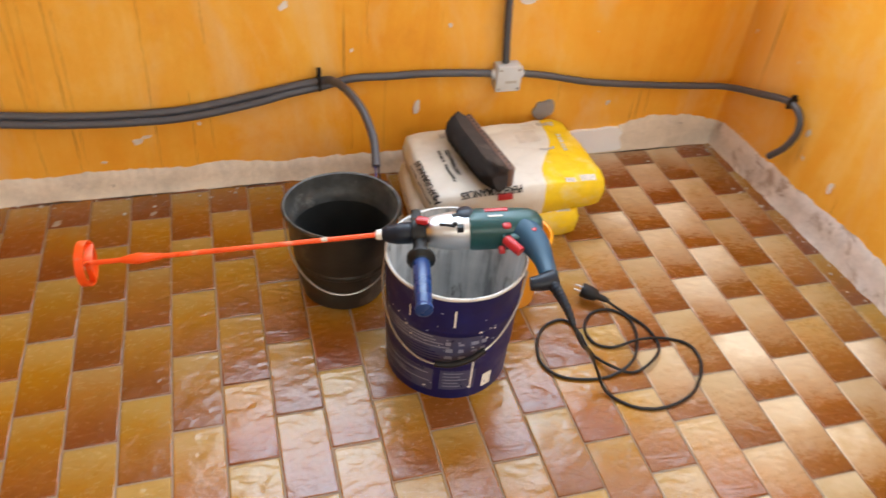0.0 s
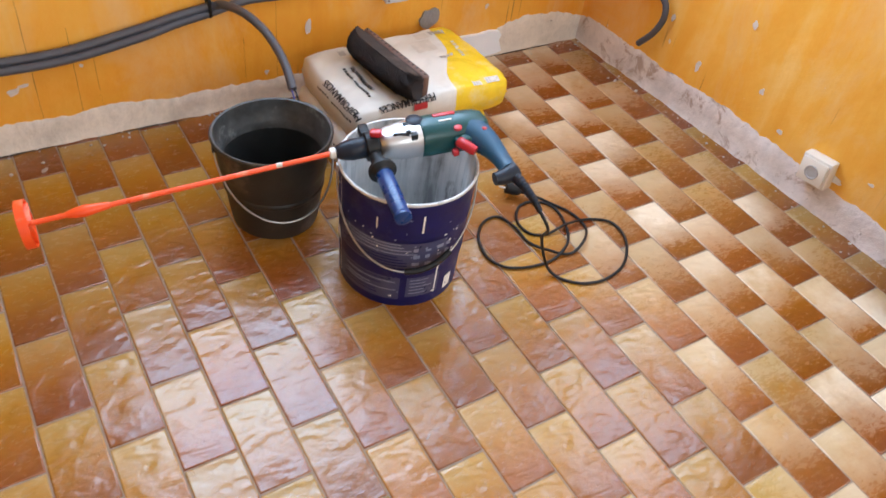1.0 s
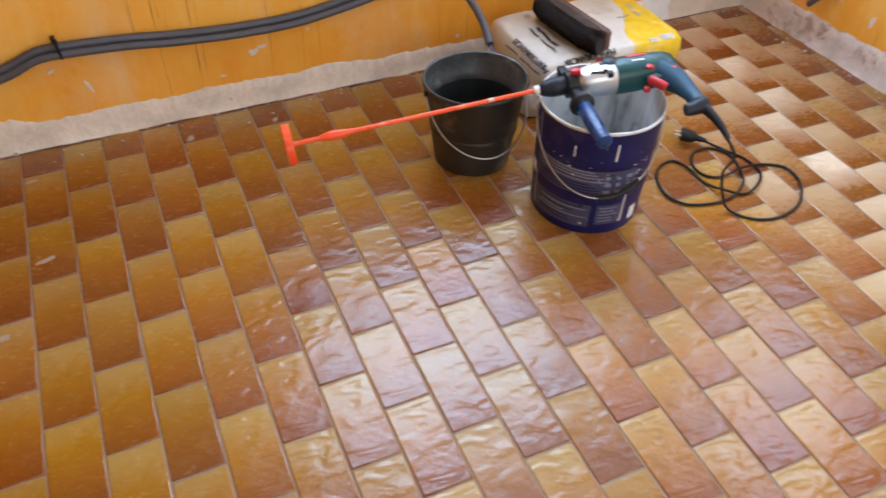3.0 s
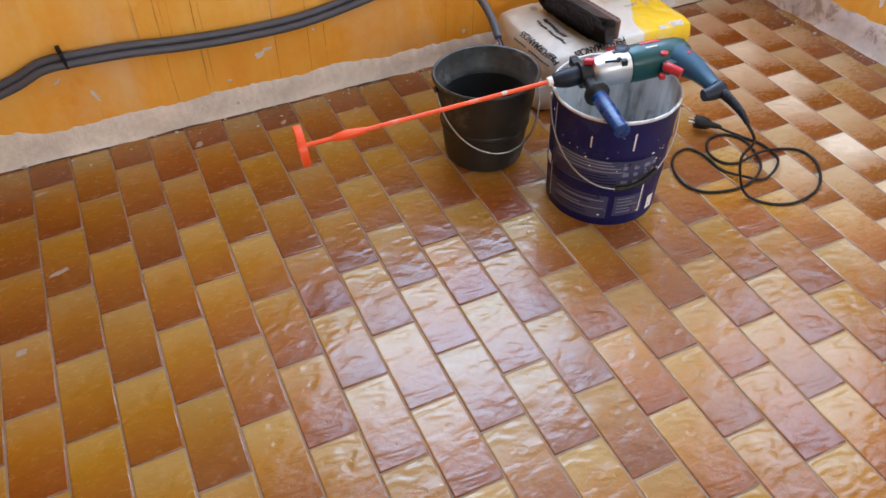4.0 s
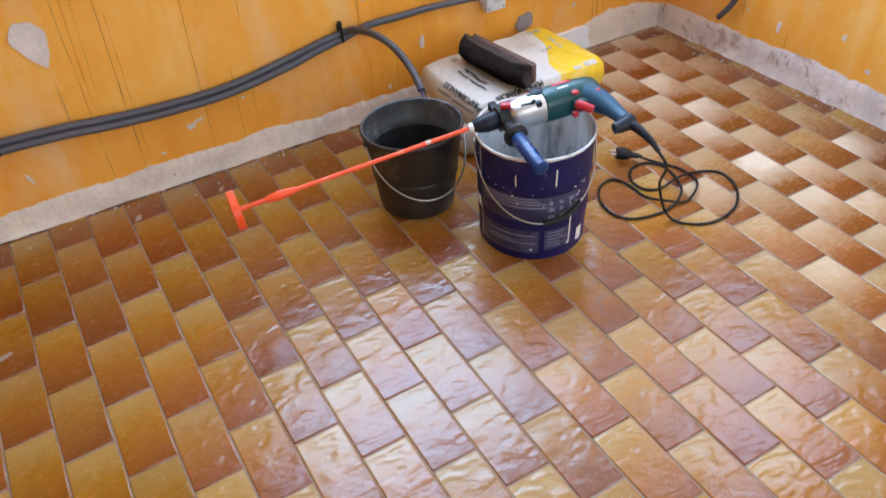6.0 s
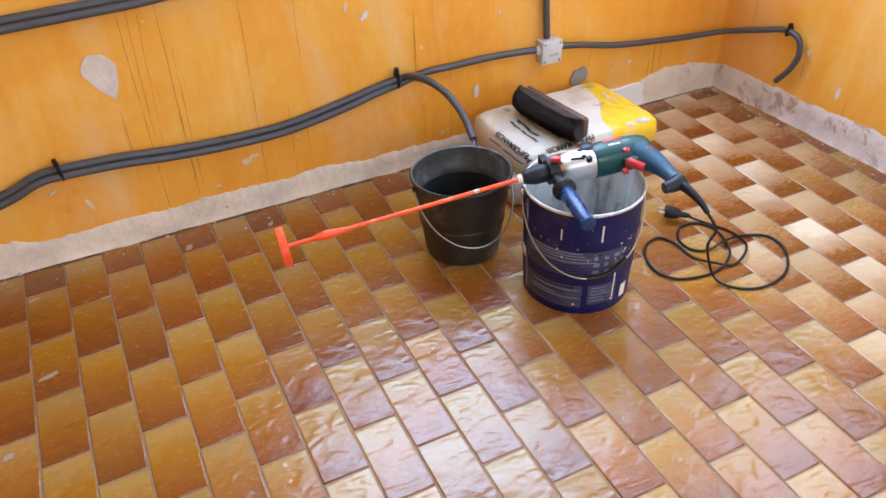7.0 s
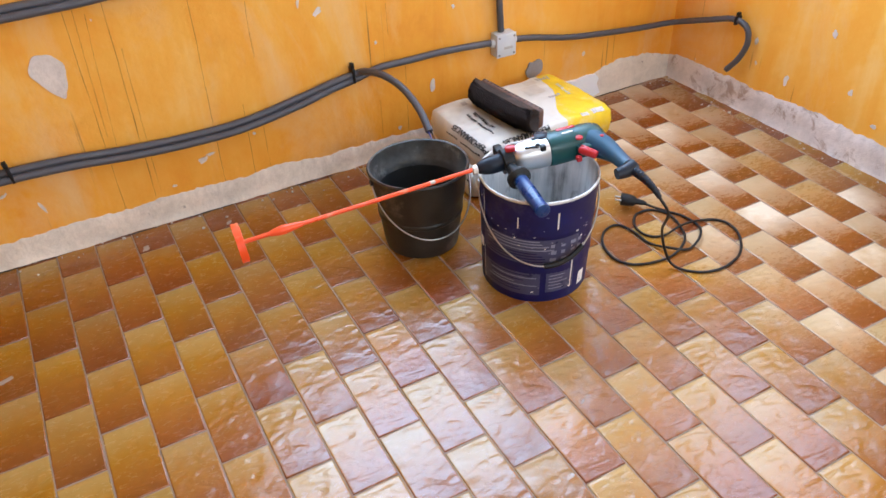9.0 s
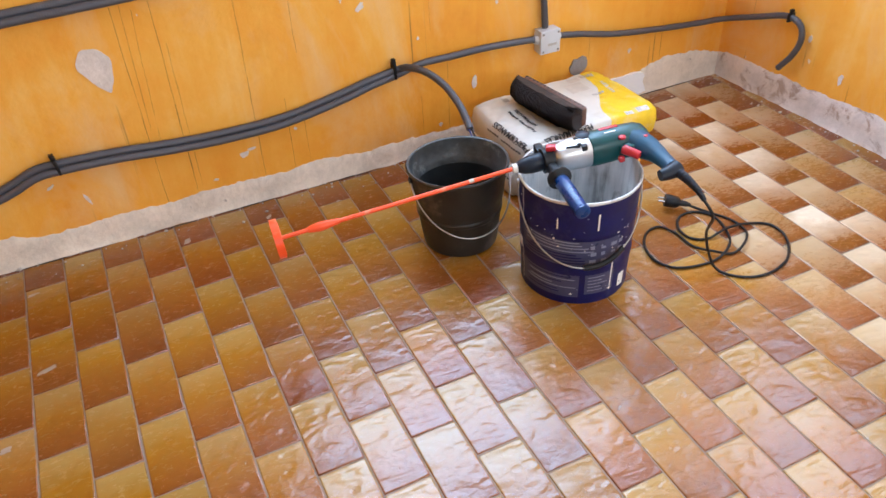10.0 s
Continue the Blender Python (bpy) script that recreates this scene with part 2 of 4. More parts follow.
WIREBLUE = simple("blue_wire", (0.05, 0.06, 0.30), 0.4, vary=0.1, scale=60)
CRUMB = simple("plaster_crumbs", (0.55, 0.50, 0.45), 0.9, vary=0.3, scale=60)
SMEAR = simple("dull_filler_smear", (0.42, 0.34, 0.27), 0.7, vary=0.3, scale=60)
RUN = simple("dried_brown_run", (0.20, 0.095, 0.03), 0.9, vary=0.5, scale=50)
CRACK = simple("crack_shadow", (0.05, 0.04, 0.03), 0.9, vary=0.3, scale=60)

# ---------------------------------------------------------------- mesh helpers


def mesh_of(bm, name, smooth=True, angle=40):
    bmesh.ops.recalc_face_normals(bm, faces=bm.faces)
    me = bpy.data.meshes.new(name)
    if smooth:
        for f in bm.faces:
            f.smooth = True
        for e in bm.edges:
            if len(e.link_faces) == 2 and e.calc_face_angle(0) > radians(angle):
                e.smooth = False
    bm.to_mesh(me)
    bm.free()
    return me


def part(name, bm, material, parent=None, label="", smooth=True, angle=40):
    ob = new(name, mesh_of(bm, name, smooth, angle))
    ob.data.materials.append(material)
    if parent:
        ob.parent = parent
    return tagged(ob, label)


def thing(name, label, category, m=None, group=""):
    ob = new(name)
    ob.empty_display_size = 0.05
    ob.matrix_world = m or Matrix()
    return tagged(ob, label, category, group)


def box(bm, x0, x1, y0, y1, z0, z1, bevel=0.0, seg=2):
    r = bmesh.ops.create_cube(bm, size=1.0)
    for v in r["verts"]:
        v.co = Vector(((x0 + x1) / 2 + v.co.x * (x1 - x0), (y0 + y1) / 2 + v.co.y * (y1 - y0), (z0 + z1) / 2 + v.co.z * (z1 - z0)))
    if bevel:
        es = {e for v in r["verts"] for e in v.link_edges}
        bmesh.ops.bevel(bm, geom=list(es), offset=bevel, segments=seg, affect="EDGES", profile=0.5)
    return bm


def lathe(profile, seg=48, axis="Z", squash=None, caps=True):
    """A solid of revolution through (radius, height) pairs; squash(angle, r, h) may alter the radius."""
    bm = bmesh.new()
    rings = []
    for r, hh in profile:
        ring = []
        for i in range(seg):
            a = 2 * math.pi * i / seg
            rr = squash(a, r, hh) if squash else r
            p = (rr * math.cos(a), rr * math.sin(a), hh)
            ring.append(bm.verts.new(p if axis == "Z" else (p[2], p[0], p[1])))
        rings.append(ring)
    for a, b in zip(rings, rings[1:]):
        for i in range(seg):
            bm.faces.new((a[i], a[(i + 1) % seg], b[(i + 1) % seg], b[i]))
    for ring, r in ((rings[0], profile[0][0]), (rings[-1], profile[-1][0])):
        if caps and r > 1e-5:
            bm.faces.new(ring)
    bmesh.ops.remove_doubles(bm, verts=bm.verts, dist=1e-6)
    return bm


def smooth_path(points, step):
    """Evenly spaced points on a Catmull-Rom curve."""
    P = [Vector(p) for p in points]
    P = [2 * P[0] - P[1]] + P + [2 * P[-1] - P[-2]]
    out = []
    for a, b, c, d in zip(P, P[1:], P[2:], P[3:]):
        n = max(2, int((c - b).length / step))
        for i in range(n):
            t = i / n
            out.append(0.5 * (2 * b + (c - a) * t + (2 * a - 5 * b + 4 * c - d) * t * t + (3 * b - a - 3 * c + d) * t ** 3))
    out.append(P[-2])
    return out


def sweep(points, radius, seg=10, step=0.01, flat=1.0):
    """A tube along a smooth path; radius is a number or radius(fraction, metres)."""
    pts = smooth_path(points, step)
    bm, rings, far, up = bmesh.new(), [], 0.0, None
    total = sum((b - a).length for a, b in zip(pts, pts[1:]))
    for i, p in enumerate(pts):
        if i:
            far += (p - pts[i - 1]).length
        t = (pts[min(i + 1, len(pts) - 1)] - pts[max(i - 1, 0)]).normalized()
        if up is None:
            up = t.orthogonal().normalized()
        up = (up - t * up.dot(t)).normalized()
        side = t.cross(up)
        r = radius(far / total, far) if callable(radius) else radius
        rings.append([bm.verts.new(p + r * (math.cos(a) * up + math.sin(a) * side * flat)) for a in (2 * math.pi * k / seg for k in range(seg))])
    for a, b in zip(rings, rings[1:]):
        for i in range(seg):
            bm.faces.new((a[i], a[(i + 1) % seg], b[(i + 1) % seg], b[i]))
    bm.faces.new(rings[0]), bm.faces.new(rings[-1])
    return bm


def moved(bm, m):
    bmesh.ops.transform(bm, matrix=m, verts=bm.verts)
    return bm


def blob(bm_pts, z0, thick):
    """A flat flake with the outline given as (x, y) pairs, thick in z."""
    bm = bmesh.new()
    top = [bm.verts.new((x, y, z0 + thick)) for x, y in bm_pts]
    low = [bm.verts.new((x, y, z0)) for x, y in bm_pts]
    bm.faces.new(top)
    for i in range(len(top)):
        j = (i + 1) % len(top)
        bm.faces.new((top[i], low[i], low[j], top[j]))
    return bm


def ragged(rx, ry, seed, n=26, rough=0.3):
    """An uneven closed outline round the origin."""
    rng = random.Random(seed)
    ph = [(rng.uniform(0, 6.28), rng.uniform(0.3, 1) * rough / (k ** 0.8)) for k in range(1, 7)]
    out = []
    for i in range(n):
        a = 2 * math.pi * i / n
        s = 1 + sum(m * math.sin((k + 1) * a + p) for k, (p, m) in enumerate(ph))
        out.append((rx * s * math.cos(a), ry * s * math.sin(a)))
    return out


# frames of the two walls: x along the wall, y up, z out of it into the room
BACK = Matrix(((1, 0, 0, 0), (0, 0, -1, WALL_Y), (0, 1, 0, 0), (0, 0, 0, 1)))
CORNER, END = Vector((1.872, WALL_Y, 0)), Vector((1.934, -0.45, 0))
_d = (END - CORNER).normalized()
RIGHT = Matrix(((_d.x, 0, _d.y, CORNER.x), (_d.y, 0, -_d.x, CORNER.y), (0, 1, 0, 0), (0, 0, 0, 1)))

# ---------------------------------------------------------------- the room


def slab(name, boxes, material, m, label, category="wall"):
    bm = bmesh.new()
    for b in boxes:
        box(bm, *b)
    ob = part(name, moved(bm, m), material, None, label, smooth=False)
    return tagged(ob, label, category, kind="structure")


H = 2.75
x0, x1, z0, z1 = WIN
slab("wall_north", [(-2.3, x0, 0, H, -0.2, 0), (x1, 1.872, 0, H, -0.2, 0), (x0, x1, 0, z0, -0.2, 0), (x0, x1, z1, H, -0.2, 0)], WALL, BACK,
     "orange limewashed back wall with stains and chipped paint")
D0, D1 = 1.78, 2.78                 # the glazed door's opening along the side wall
slab("wall_east", [(-0.2, 0.30, 0, H, -0.2, 0), (1.16, D0, 0, H, -0.2, 0), (0.30, 1.16, 0, 0.95, -0.2, 0), (0.30, 1.16, 2.2, H, -0.2, 0), (D1, 4.2, 0, H, -0.2, 0), (D0, D1, 2.15, H, -0.2, 0)], WALL, RIGHT, "orange limewashed side wall with chipped paint")
slab("wall_west", [(-2.5, -2.3, -3.2, 1.02, 0, H)], WALL, Matrix(), "orange limewashed wall")
# unseen wall, white for neutral bounce, its opening added for the rear fill
slab("wall_south", [(-2.3, -0.2, -3.2, -3.0, 0, H), (1.3, 2.3, -3.2, -3.0, 0, H), (-0.2, 1.3, -3.2, -3.0, 0, 0.9), (-0.2, 1.3, -3.2, -3.0, 2.1, H)], CEIL, Matrix(), "unseen plain white wall with an added window")
slab("ceiling", [(-2.5, 2.4, -3.2, 1.02, H, H + 0.1)], CEIL, Matrix(), "plain white ceiling", "ceiling")


def window(name, a0, a1, b0, b1, m, label):
    w = thing(name, label, "window", m)
    tagged(w, kind="structure")
    for n, b in (("jamb", (a0, a0 + 0.05, b0, b1, -0.12, -0.06)), ("jamb", (a1 - 0.05, a1, b0, b1, -0.12, -0.06)), ("head", (a0 + 0.05, a1 - 0.05, b1 - 0.05, b1, -0.12, -0.06)),
                 ("sill", (a0 + 0.05, a1 - 0.05, b0, b0 + 0.04, -0.12, -0.05))):
        part(n, box(bmesh.new(), *b, 0.004), CREAM, w)
    return w


window("window_1", x0, x1, z0, z1, BACK, "unseen cream framed window added for fill light over the conduits")
# no window is known here: added around the side fill lamp
window("added_window_3", 0.30, 1.16, 0.95, 2.2, RIGHT, "cream framed window added in the side wall for fill light")
# unseen window, added to frame the rear fill lamp
window("added_window_2", -0.2, 1.3, 0.9, 2.1, Matrix(((1, 0, 0, 0), (0, 0, 1, -3.0), (0, 1, 0, 0), (0, 0, 0, 1))), "unseen cream framed window added for fill light")

# the open leaf of the glazed door, hinged on the side wall
leaf_dir = (Vector((1.949, -0.955, 0)) - Vector((1.75, -0.546, 0))).normalized()
leaf_m = Matrix(((leaf_dir.x, -leaf_dir.y, 0, 1.75), (leaf_dir.y, leaf_dir.x, 0, -0.546), (0, 0, 1, 0), (0, 0, 0, 1)))
door = thing("door_1", "open red-brown wooden door leaf with a cream weather strip", "door", leaf_m)
tagged(door, kind="structure")
LW = 0.452
for n, b in (("stile", (0, 0.09, 0, 0.04, 0.045, 2.1)), ("stile", (LW - 0.09, LW, 0, 0.04, 0.045, 2.1)), ("bottom_rail", (0.09, LW - 0.09, 0, 0.04, 0.045, 0.72)),
             ("top_rail", (0.09, LW - 0.09, 0, 0.04, 1.98, 2.1))):
    part(n, box(bmesh.new(), *b, 0.004), WOOD, door)
part("raised_panel", box(bmesh.new(), 0.14, LW - 0.14, -0.008, 0.048, 0.14, 0.62, 0.006), WOOD, door)
part("weather_strip", box(bmesh.new(), 0, LW, -0.022, 0.05, 0.012, 0.043, 0.004), CREAM, door, "cream weather strip along the foot")
glass = Mat("door_glass", 0.02)
glass.set(Transmission_Weight=1.0)
pane = part("pane", box(bmesh.new(), 0.09, LW - 0.09, 0.017, 0.022, 0.72, 1.98), glass.m, door)
pane.visible_shadow = False

# ---- bare plaster along the foot of both walls, with an uneven upper edge


def plaster_band(name, length, height, m, label, seed, step=0.006, material=None):
    bm = bmesh.new()
    rows = []
    n = int(length / step)
    for i in range(n + 1):
        s = length * i / n
        hh = height(s) + 0.010 * noise.noise((s * 7, seed, 0)) + 0.007 * noise.noise((s * 24, seed, 3)) + 0.005 * noise.noise((s * 70, seed, 5))
        hh = max(0.018, hh)
        out = 0.0045 + 0.0025 * noise.noise((s * 15, seed, 9))
        rows.append([bm.verts.new((s, 0.0, 0.012 + 0.006 * noise.noise((s * 20, seed, 7)))), bm.verts.new((s, 0.008, out + 0.003)), bm.verts.new((s, hh * 0.5, out + 0.002 * noise.noise((s * 30, seed, 11)))),
                     bm.verts.new((s, hh - 0.004, 0.0022)), bm.verts.new((s, hh, -0.001))])
    for a, b in zip(rows, rows[1:]):
        for i in range(4):
            bm.faces.new((a[i], b[i], b[i + 1], a[i + 1]))
    ob = part(name, moved(bm, m), material or PLASTER, None, label, angle=60)
    return tagged(ob, label, "plaster", kind="structure")


plaster_band("baseboard_scar_north", 4.17, lambda s: 0.066 + 0.038 * math.exp(-((s - 1.72) / 0.16) ** 2) + 0.014 * math.exp(-((s - 2.05) / 0.12) ** 2) + 0.010 * math.exp(-((s - 2.5) / 0.3) ** 2) + 0.046 * math.exp(-((s - 3.98) / 0.16) ** 4), BACK @ pose(-2.3, 0, 0), "bare beige plaster band where a baseboard was torn off", 1.3)
plaster_band("baseboard_scar_east", 1.78, lambda s: 0.088 + 0.015 * math.sin(s * 3), RIGHT, "crumbling bare plaster band along the side wall", 4.7, material=CRUMBLED)

# patches and chips on the back wall
def wall_patch(name, label, mat, m, x, z, rx, rz, seed, rough=0.25, thick=0.002, turn=0.0):
    bm = blob(ragged(rx, rz, seed, 30, rough), 0.0005, thick)
    ob = part(name, moved(bm, m @ pose(x, z, 0, 0, 0, turn)), mat, None, label, smooth=False)
    return tagged(ob, label, "plaster patch", kind="structure")


def balloon():
    out = []
    for i in range(36):
        a = 2 * math.pi * i / 36
        r = 1 + 0.05 * math.sin(3 * a + 1) + 0.03 * math.sin(7 * a)
        x, y = 0.040 * r * math.cos(a), 0.050 * r * math.sin(a)
        if y < 0:
            x, y = x * (1 + y * 9) + 0.020 * (-y / 0.05), y * 1.35
        out.append((x, y))
    return out


ob = part("wall_patch", moved(blob(balloon(), 0.0005, 0.0025), BACK @ pose(-0.165, 0.497, 0)), PALE, None, "", smooth=False)
tagged(ob, "balloon-shaped pale plaster patch on the orange wall", "plaster patch", kind="structure")
FILL = [(-0.09, 0.004), (0.06, 0.004), (0.11, 0.006), (0.128, 0.012), (0.121, 0.030), (0.112, 0.052), (0.118, 0.070), (0.106, 0.086), (0.070, 0.090), (0.03, 0.085), (-0.03, 0.087), (-0.09, 0.080)]
ob = part("wall_patch", moved(blob(FILL, 0.0005, 0.0125), BACK @ pose(1.42, 0, 0)), BLUEWHITE, None, "", smooth=False)
tagged(ob, "bluish white filler patch low on the wall", "plaster patch", kind="structure")
wall_patch("wall_patch", "grey mortar dab low on the orange wall", MORTAR, BACK, 1.255, 0.165, 0.030, 0.032, 8, 0.3, 0.006)
wall_patch("wall_patch", "grey mortar dab beside the open door", MORTAR, RIGHT, 1.36, 0.055, 0.035, 0.03, 9, 0.25, 0.010)
wall_patch("wall_patch", "bare plaster patch above the junction box", PALE, BACK, 1.172, 0.54, 0.045, 0.05, 6, 0.2, 0.003)
for i, (x, z, rx, rz, turn) in enumerate([(0.146, 0.160, 0.016, 0.007, 20), (0.165, 0.172, 0.012, 0.004, 10), (-0.286, 0.148, 0.004, 0.018, 25), (0.882, 0.198, 0.009, 0.020, 0), (0.536, 0.509, 0.007, 0.016, -40),
                                          (0.482, 0.547, 0.004, 0.011, -10), (-0.36, 0.21, 0.010, 0.004, 30), (0.76, 0.09, 0.006, 0.006, 0), (0.96, 0.44, 0.005, 0.006, 0), (0.70, 0.385, 0.004, 0.005, 0),
                                          (1.47, 0.175, 0.006, 0.008, 0), (0.30, 0.20, 0.004, 0.005, 0), (0.05, 0.105, 0.006, 0.004, 0)]):
    wall_patch("wall_chip", "small pale chip in the orange paint", PALE, BACK, x, z, rx, rz, 20 + i, 0.35, 0.0016, turn)
for i, (s, z, rx, rz) in enumerate([(0.50, 0.17, 0.012, 0.03), (0.72, 0.21, 0.010, 0.018), (0.82, 0.14, 0.014, 0.012), (1.10, 0.16, 0.012, 0.007), (1.24, 0.19, 0.012, 0.005), (0.36, 0.25, 0.010, 0.02), (1.02, 0.115, 0.03, 0.014), (0.62, 0.36, 0.012, 0.02)]):
    wall_patch("wall_chip", "small pale chip in the orange paint", PALE, RIGHT, s, z, rx * 0.6, rz * 0.6, 40 + i, 0.35, 0.0016)

# thin dark runs down the back wall
for i, (x, top, low, wdt, slant) in enumerate([(-0.092, 0.66, 0.06, 0.0016, 0.0), (-0.068, 0.66, 0.30, 0.0012, 0.012), (0.0, 0.66, 0.09, 0.0020, 0.006), (0.015, 0.52, 0.10, 0.0012, 0.004), (-0.045, 0.62, 0.27, 0.0010, 0.02),
                                               (0.20, 0.68, 0.05, 0.0016, 0.01), (0.34, 0.70, 0.42, 0.0012, 0.0), (0.285, 0.30, 0.05, 0.0012, 0.004), (0.33, 0.26, 0.055, 0.0010, 0.0), (0.79, 0.30, 0.07, 0.0014, 0.0), (0.70, 0.20, 0.08, 0.0010, 0.0),
                                               (0.74, 0.62, 0.40, 0.0009, 0.0)]):
    bm = bmesh.new()
    rows = []
    for k in range(25):
        f = k / 24
        z = top + (low - top) * f
        c = x - slant * f + 0.002 * noise.noise((z * 9, i, 0))
        w2 = wdt * 0.36 * max(0.15, 0.75 + 0.9 * noise.noise((z * 14, i, 5)))
        rows.append((bm.verts.new((c - w2, z, 0.0008)), bm.verts.new((c + w2, z, 0.0008))))
    for a, b in zip(rows, rows[1:]):
        bm.faces.new((a[0], a[1], b[1], b[0]))
    tagged(part("paint_run", moved(bm, BACK), RUN, None, "", smooth=False), "thin dark run of old liquid down the orange wall", "stain", kind="structure")

# ---------------------------------------------------------------- conduits on the walls
RIB = lambda r: (lambda f, s: r * (1 + 0.045 * math.sin(s * 2 * math.pi / 0.006)))
CY = WALL_Y - 0.018


def wall_line(pts, dy=0.0):
    return [(x, CY - dy, z) for x, z in pts]


main = [(-1.6, 0.10), (-0.9, 0.16), (-0.62, 0.20), (-0.46, 0.238), (-0.38, 0.268), (-0.31, 0.271), (-0.18, 0.265), (-0.04, 0.251), (0.11, 0.243), (0.27, 0.246), (0.44, 0.273), (0.53, 0.291), (0.62, 0.304)]
conduit = thing("conduit_run", "two dark grey ribbed conduits strapped together along the wall", "conduit")
part("conduit", sweep([(x, CY, z + 0.008) for x, z in main] + [(0.645, 0.768, 0.327), (0.672, 0.706, 0.330), (0.697, 0.640, 0.310), (0.710, 0.572, 0.272), (0.705, 0.507, 0.236)], RIB(0.0105), 10, 0.0022), CONDUIT, conduit)
part("conduit", sweep([(x, CY - 0.012 * min(1.0, max(0.0, (0.62 - x) / 0.18)), z - 0.008) for x, z in main] + [(0.70, CY, 0.313), (0.80, CY, 0.313), (0.90, CY, 0.314), (1.02, CY, 0.308), (1.10, CY, 0.301)], RIB(0.0105), 10, 0.0022), CONDUIT, conduit)
for k, off in enumerate((-0.004, 0.004)):
    part("wire", sweep([(0.706 + off, 0.515, 0.240), (0.705 + off, 0.492, 0.226), (0.704 + off * 1.6, 0.480, 0.212)], 0.0022, 6, 0.004), WIREBLUE if k == 0 else BLACK, conduit, "wire end hanging from the conduit")


def strap(x, z, tall, parent, y=CY, tilt=0.0):
    bm = bmesh.new()
    box(bm, -0.004, 0.004, -0.0125, 0.019, -tall / 2, tall / 2, 0.002)
    box(bm, -0.0055, 0.0055, -0.006, 0.008, tall / 2 - 0.004, tall / 2 + 0.014, 0.002)
    part("cable_tie", moved(bm, pose(x, y, z, 0, tilt, 0)), BLACK, parent, "black plastic cable tie")


strap(0.612, 0.310, 0.046, conduit)
strap(-0.325, 0.277, 0.044, conduit, CY - 0.010, -8)
strap(-1.1, 0.142, 0.044, conduit, CY - 0.010)
upper = thing("conduit_run", "pair of grey conduits higher on the wall", "conduit")
up = [(-1.6, 0.60), (-0.8, 0.645), (-0.35, 0.658), (-0.17, 0.662), (0.0, 0.668), (0.25, 0.695), (0.55, 0.74), (0.9, 0.78), (1.08, 0.82)]
for dz in (0.008, -0.008):
    part("conduit", sweep([(x, CY + (dz - 0.008) * 0.75, z + dz) for x, z in up], RIB(0.0105), 10, 0.0022), CONDUIT, upper)
riser = thing("conduit_run", "grey conduit rising from the junction box", "conduit")
part("conduit", sweep([(1.121, CY, 0.335), (1.114, CY, 0.42), (1.108, CY, 0.52), (1.100, CY, 0.70), (1.095, CY, 0.86)], RIB(0.0105), 10, 0.0022), CONDUIT, riser)
tail = thing("conduit_run", "grey conduit bent round the corner to a loose cut end", "conduit")
part("conduit", sweep([(1.160, CY, 0.299), (1.25, CY, 0.285), (1.40, CY, 0.254), (1.62, CY, 0.229), (1.74, CY - 0.004, 0.221), (1.815, CY - 0.022, 0.224), (1.848, CY - 0.075, 0.240), (1.853, 0.64, 0.272), (1.858, 0.56, 0.300), (1.860, 0.515, 0.303),
                       (1.861, 0.482, 0.285), (1.862, 0.474, 0.240), (1.861, 0.495, 0.185), (1.859, 0.535, 0.130)], RIB(0.0100), 10, 0.0022), CONDUIT, tail)
strap_m = bmesh.new()
box(strap_m, -0.013, 0.016, -0.004, 0.004, -0.014, 0.014, 0.002)
box(strap_m, -0.006, 0.008, -0.005, 0.005, 0.012, 0.026, 0.002)
part("cable_tie", moved(strap_m, pose(1.859, 0.53, 0.304, 0, 0, 4)), BLACK, tail, "black plastic cable tie")

jb = thing("junction_box", "grey square plastic junction box on the wall", "junction box", pose(1.128, WALL_Y, 0.294))
part("body", box(bmesh.new(), -0.035, 0.035, -0.034, 0, -0.037, 0.037, 0.004), BOXGREY, jb)
part("lid", box(bmesh.new(), -0.036, 0.036, -0.043, -0.034, -0.038, 0.038, 0.004), BOXGREY, jb)
for sx in (-0.027, 0.027):
    for sz in (-0.028, 0.028):
        part("screw", lathe([(0.0035, 0), (0.0035, 0.002), (0.002, 0.0026)], 10), MORTAR, jb).matrix_local = pose(sx, -0.043, sz, 90)
part("marking", box(bmesh.new(), -0.010, 0.022, -0.0436, -0.0425, -0.012, -0.004), GREYINK, jb)
for sx in (-0.039, 0.039):
    part("gland", lathe([(0.014, -0.006), (0.014, 0.004), (0.0115, 0.008)], 16), BOXGREY, jb).matrix_local = pose(sx, -0.018, 0.006, 0, 90 if sx > 0 else -90)

so = thing("wall_socket", "cream surface-mounted socket box with a grey centre", "socket", RIGHT @ pose(0.968, 0.122, 0, 0, 0, 6))
part("body", box(bmesh.new(), -0.043, 0.043, -0.040, 0.040, 0, 0.036, 0.006), SOCKET, so)
part("cover", box(bmesh.new(), -0.037, 0.037, -0.034, 0.034, 0.036, 0.044, 0.005), SOCKET, so)
part("outlet", lathe([(0.019, 0.0442), (0.019, 0.0475), (0.016, 0.0475), (0.015, 0.0448), (0.0, 0.0448)], 24), GREYINK, so, "grey round outlet")

# ---------------------------------------------------------------- black mason's bucket
BB = pose(0.600, 0.370, 0.0, 0, 0, 12)
bucket = thing("mason_bucket", "empty black rubber mason's bucket with a wire handle, cement stained", "bucket", BB)
BH = 0.240


def oval(a, r, hh):
    return r * (1 + (0.035 * math.cos(2 * a + 0.5) + 0.008 * math.sin(3 * a)) * (hh / BH))


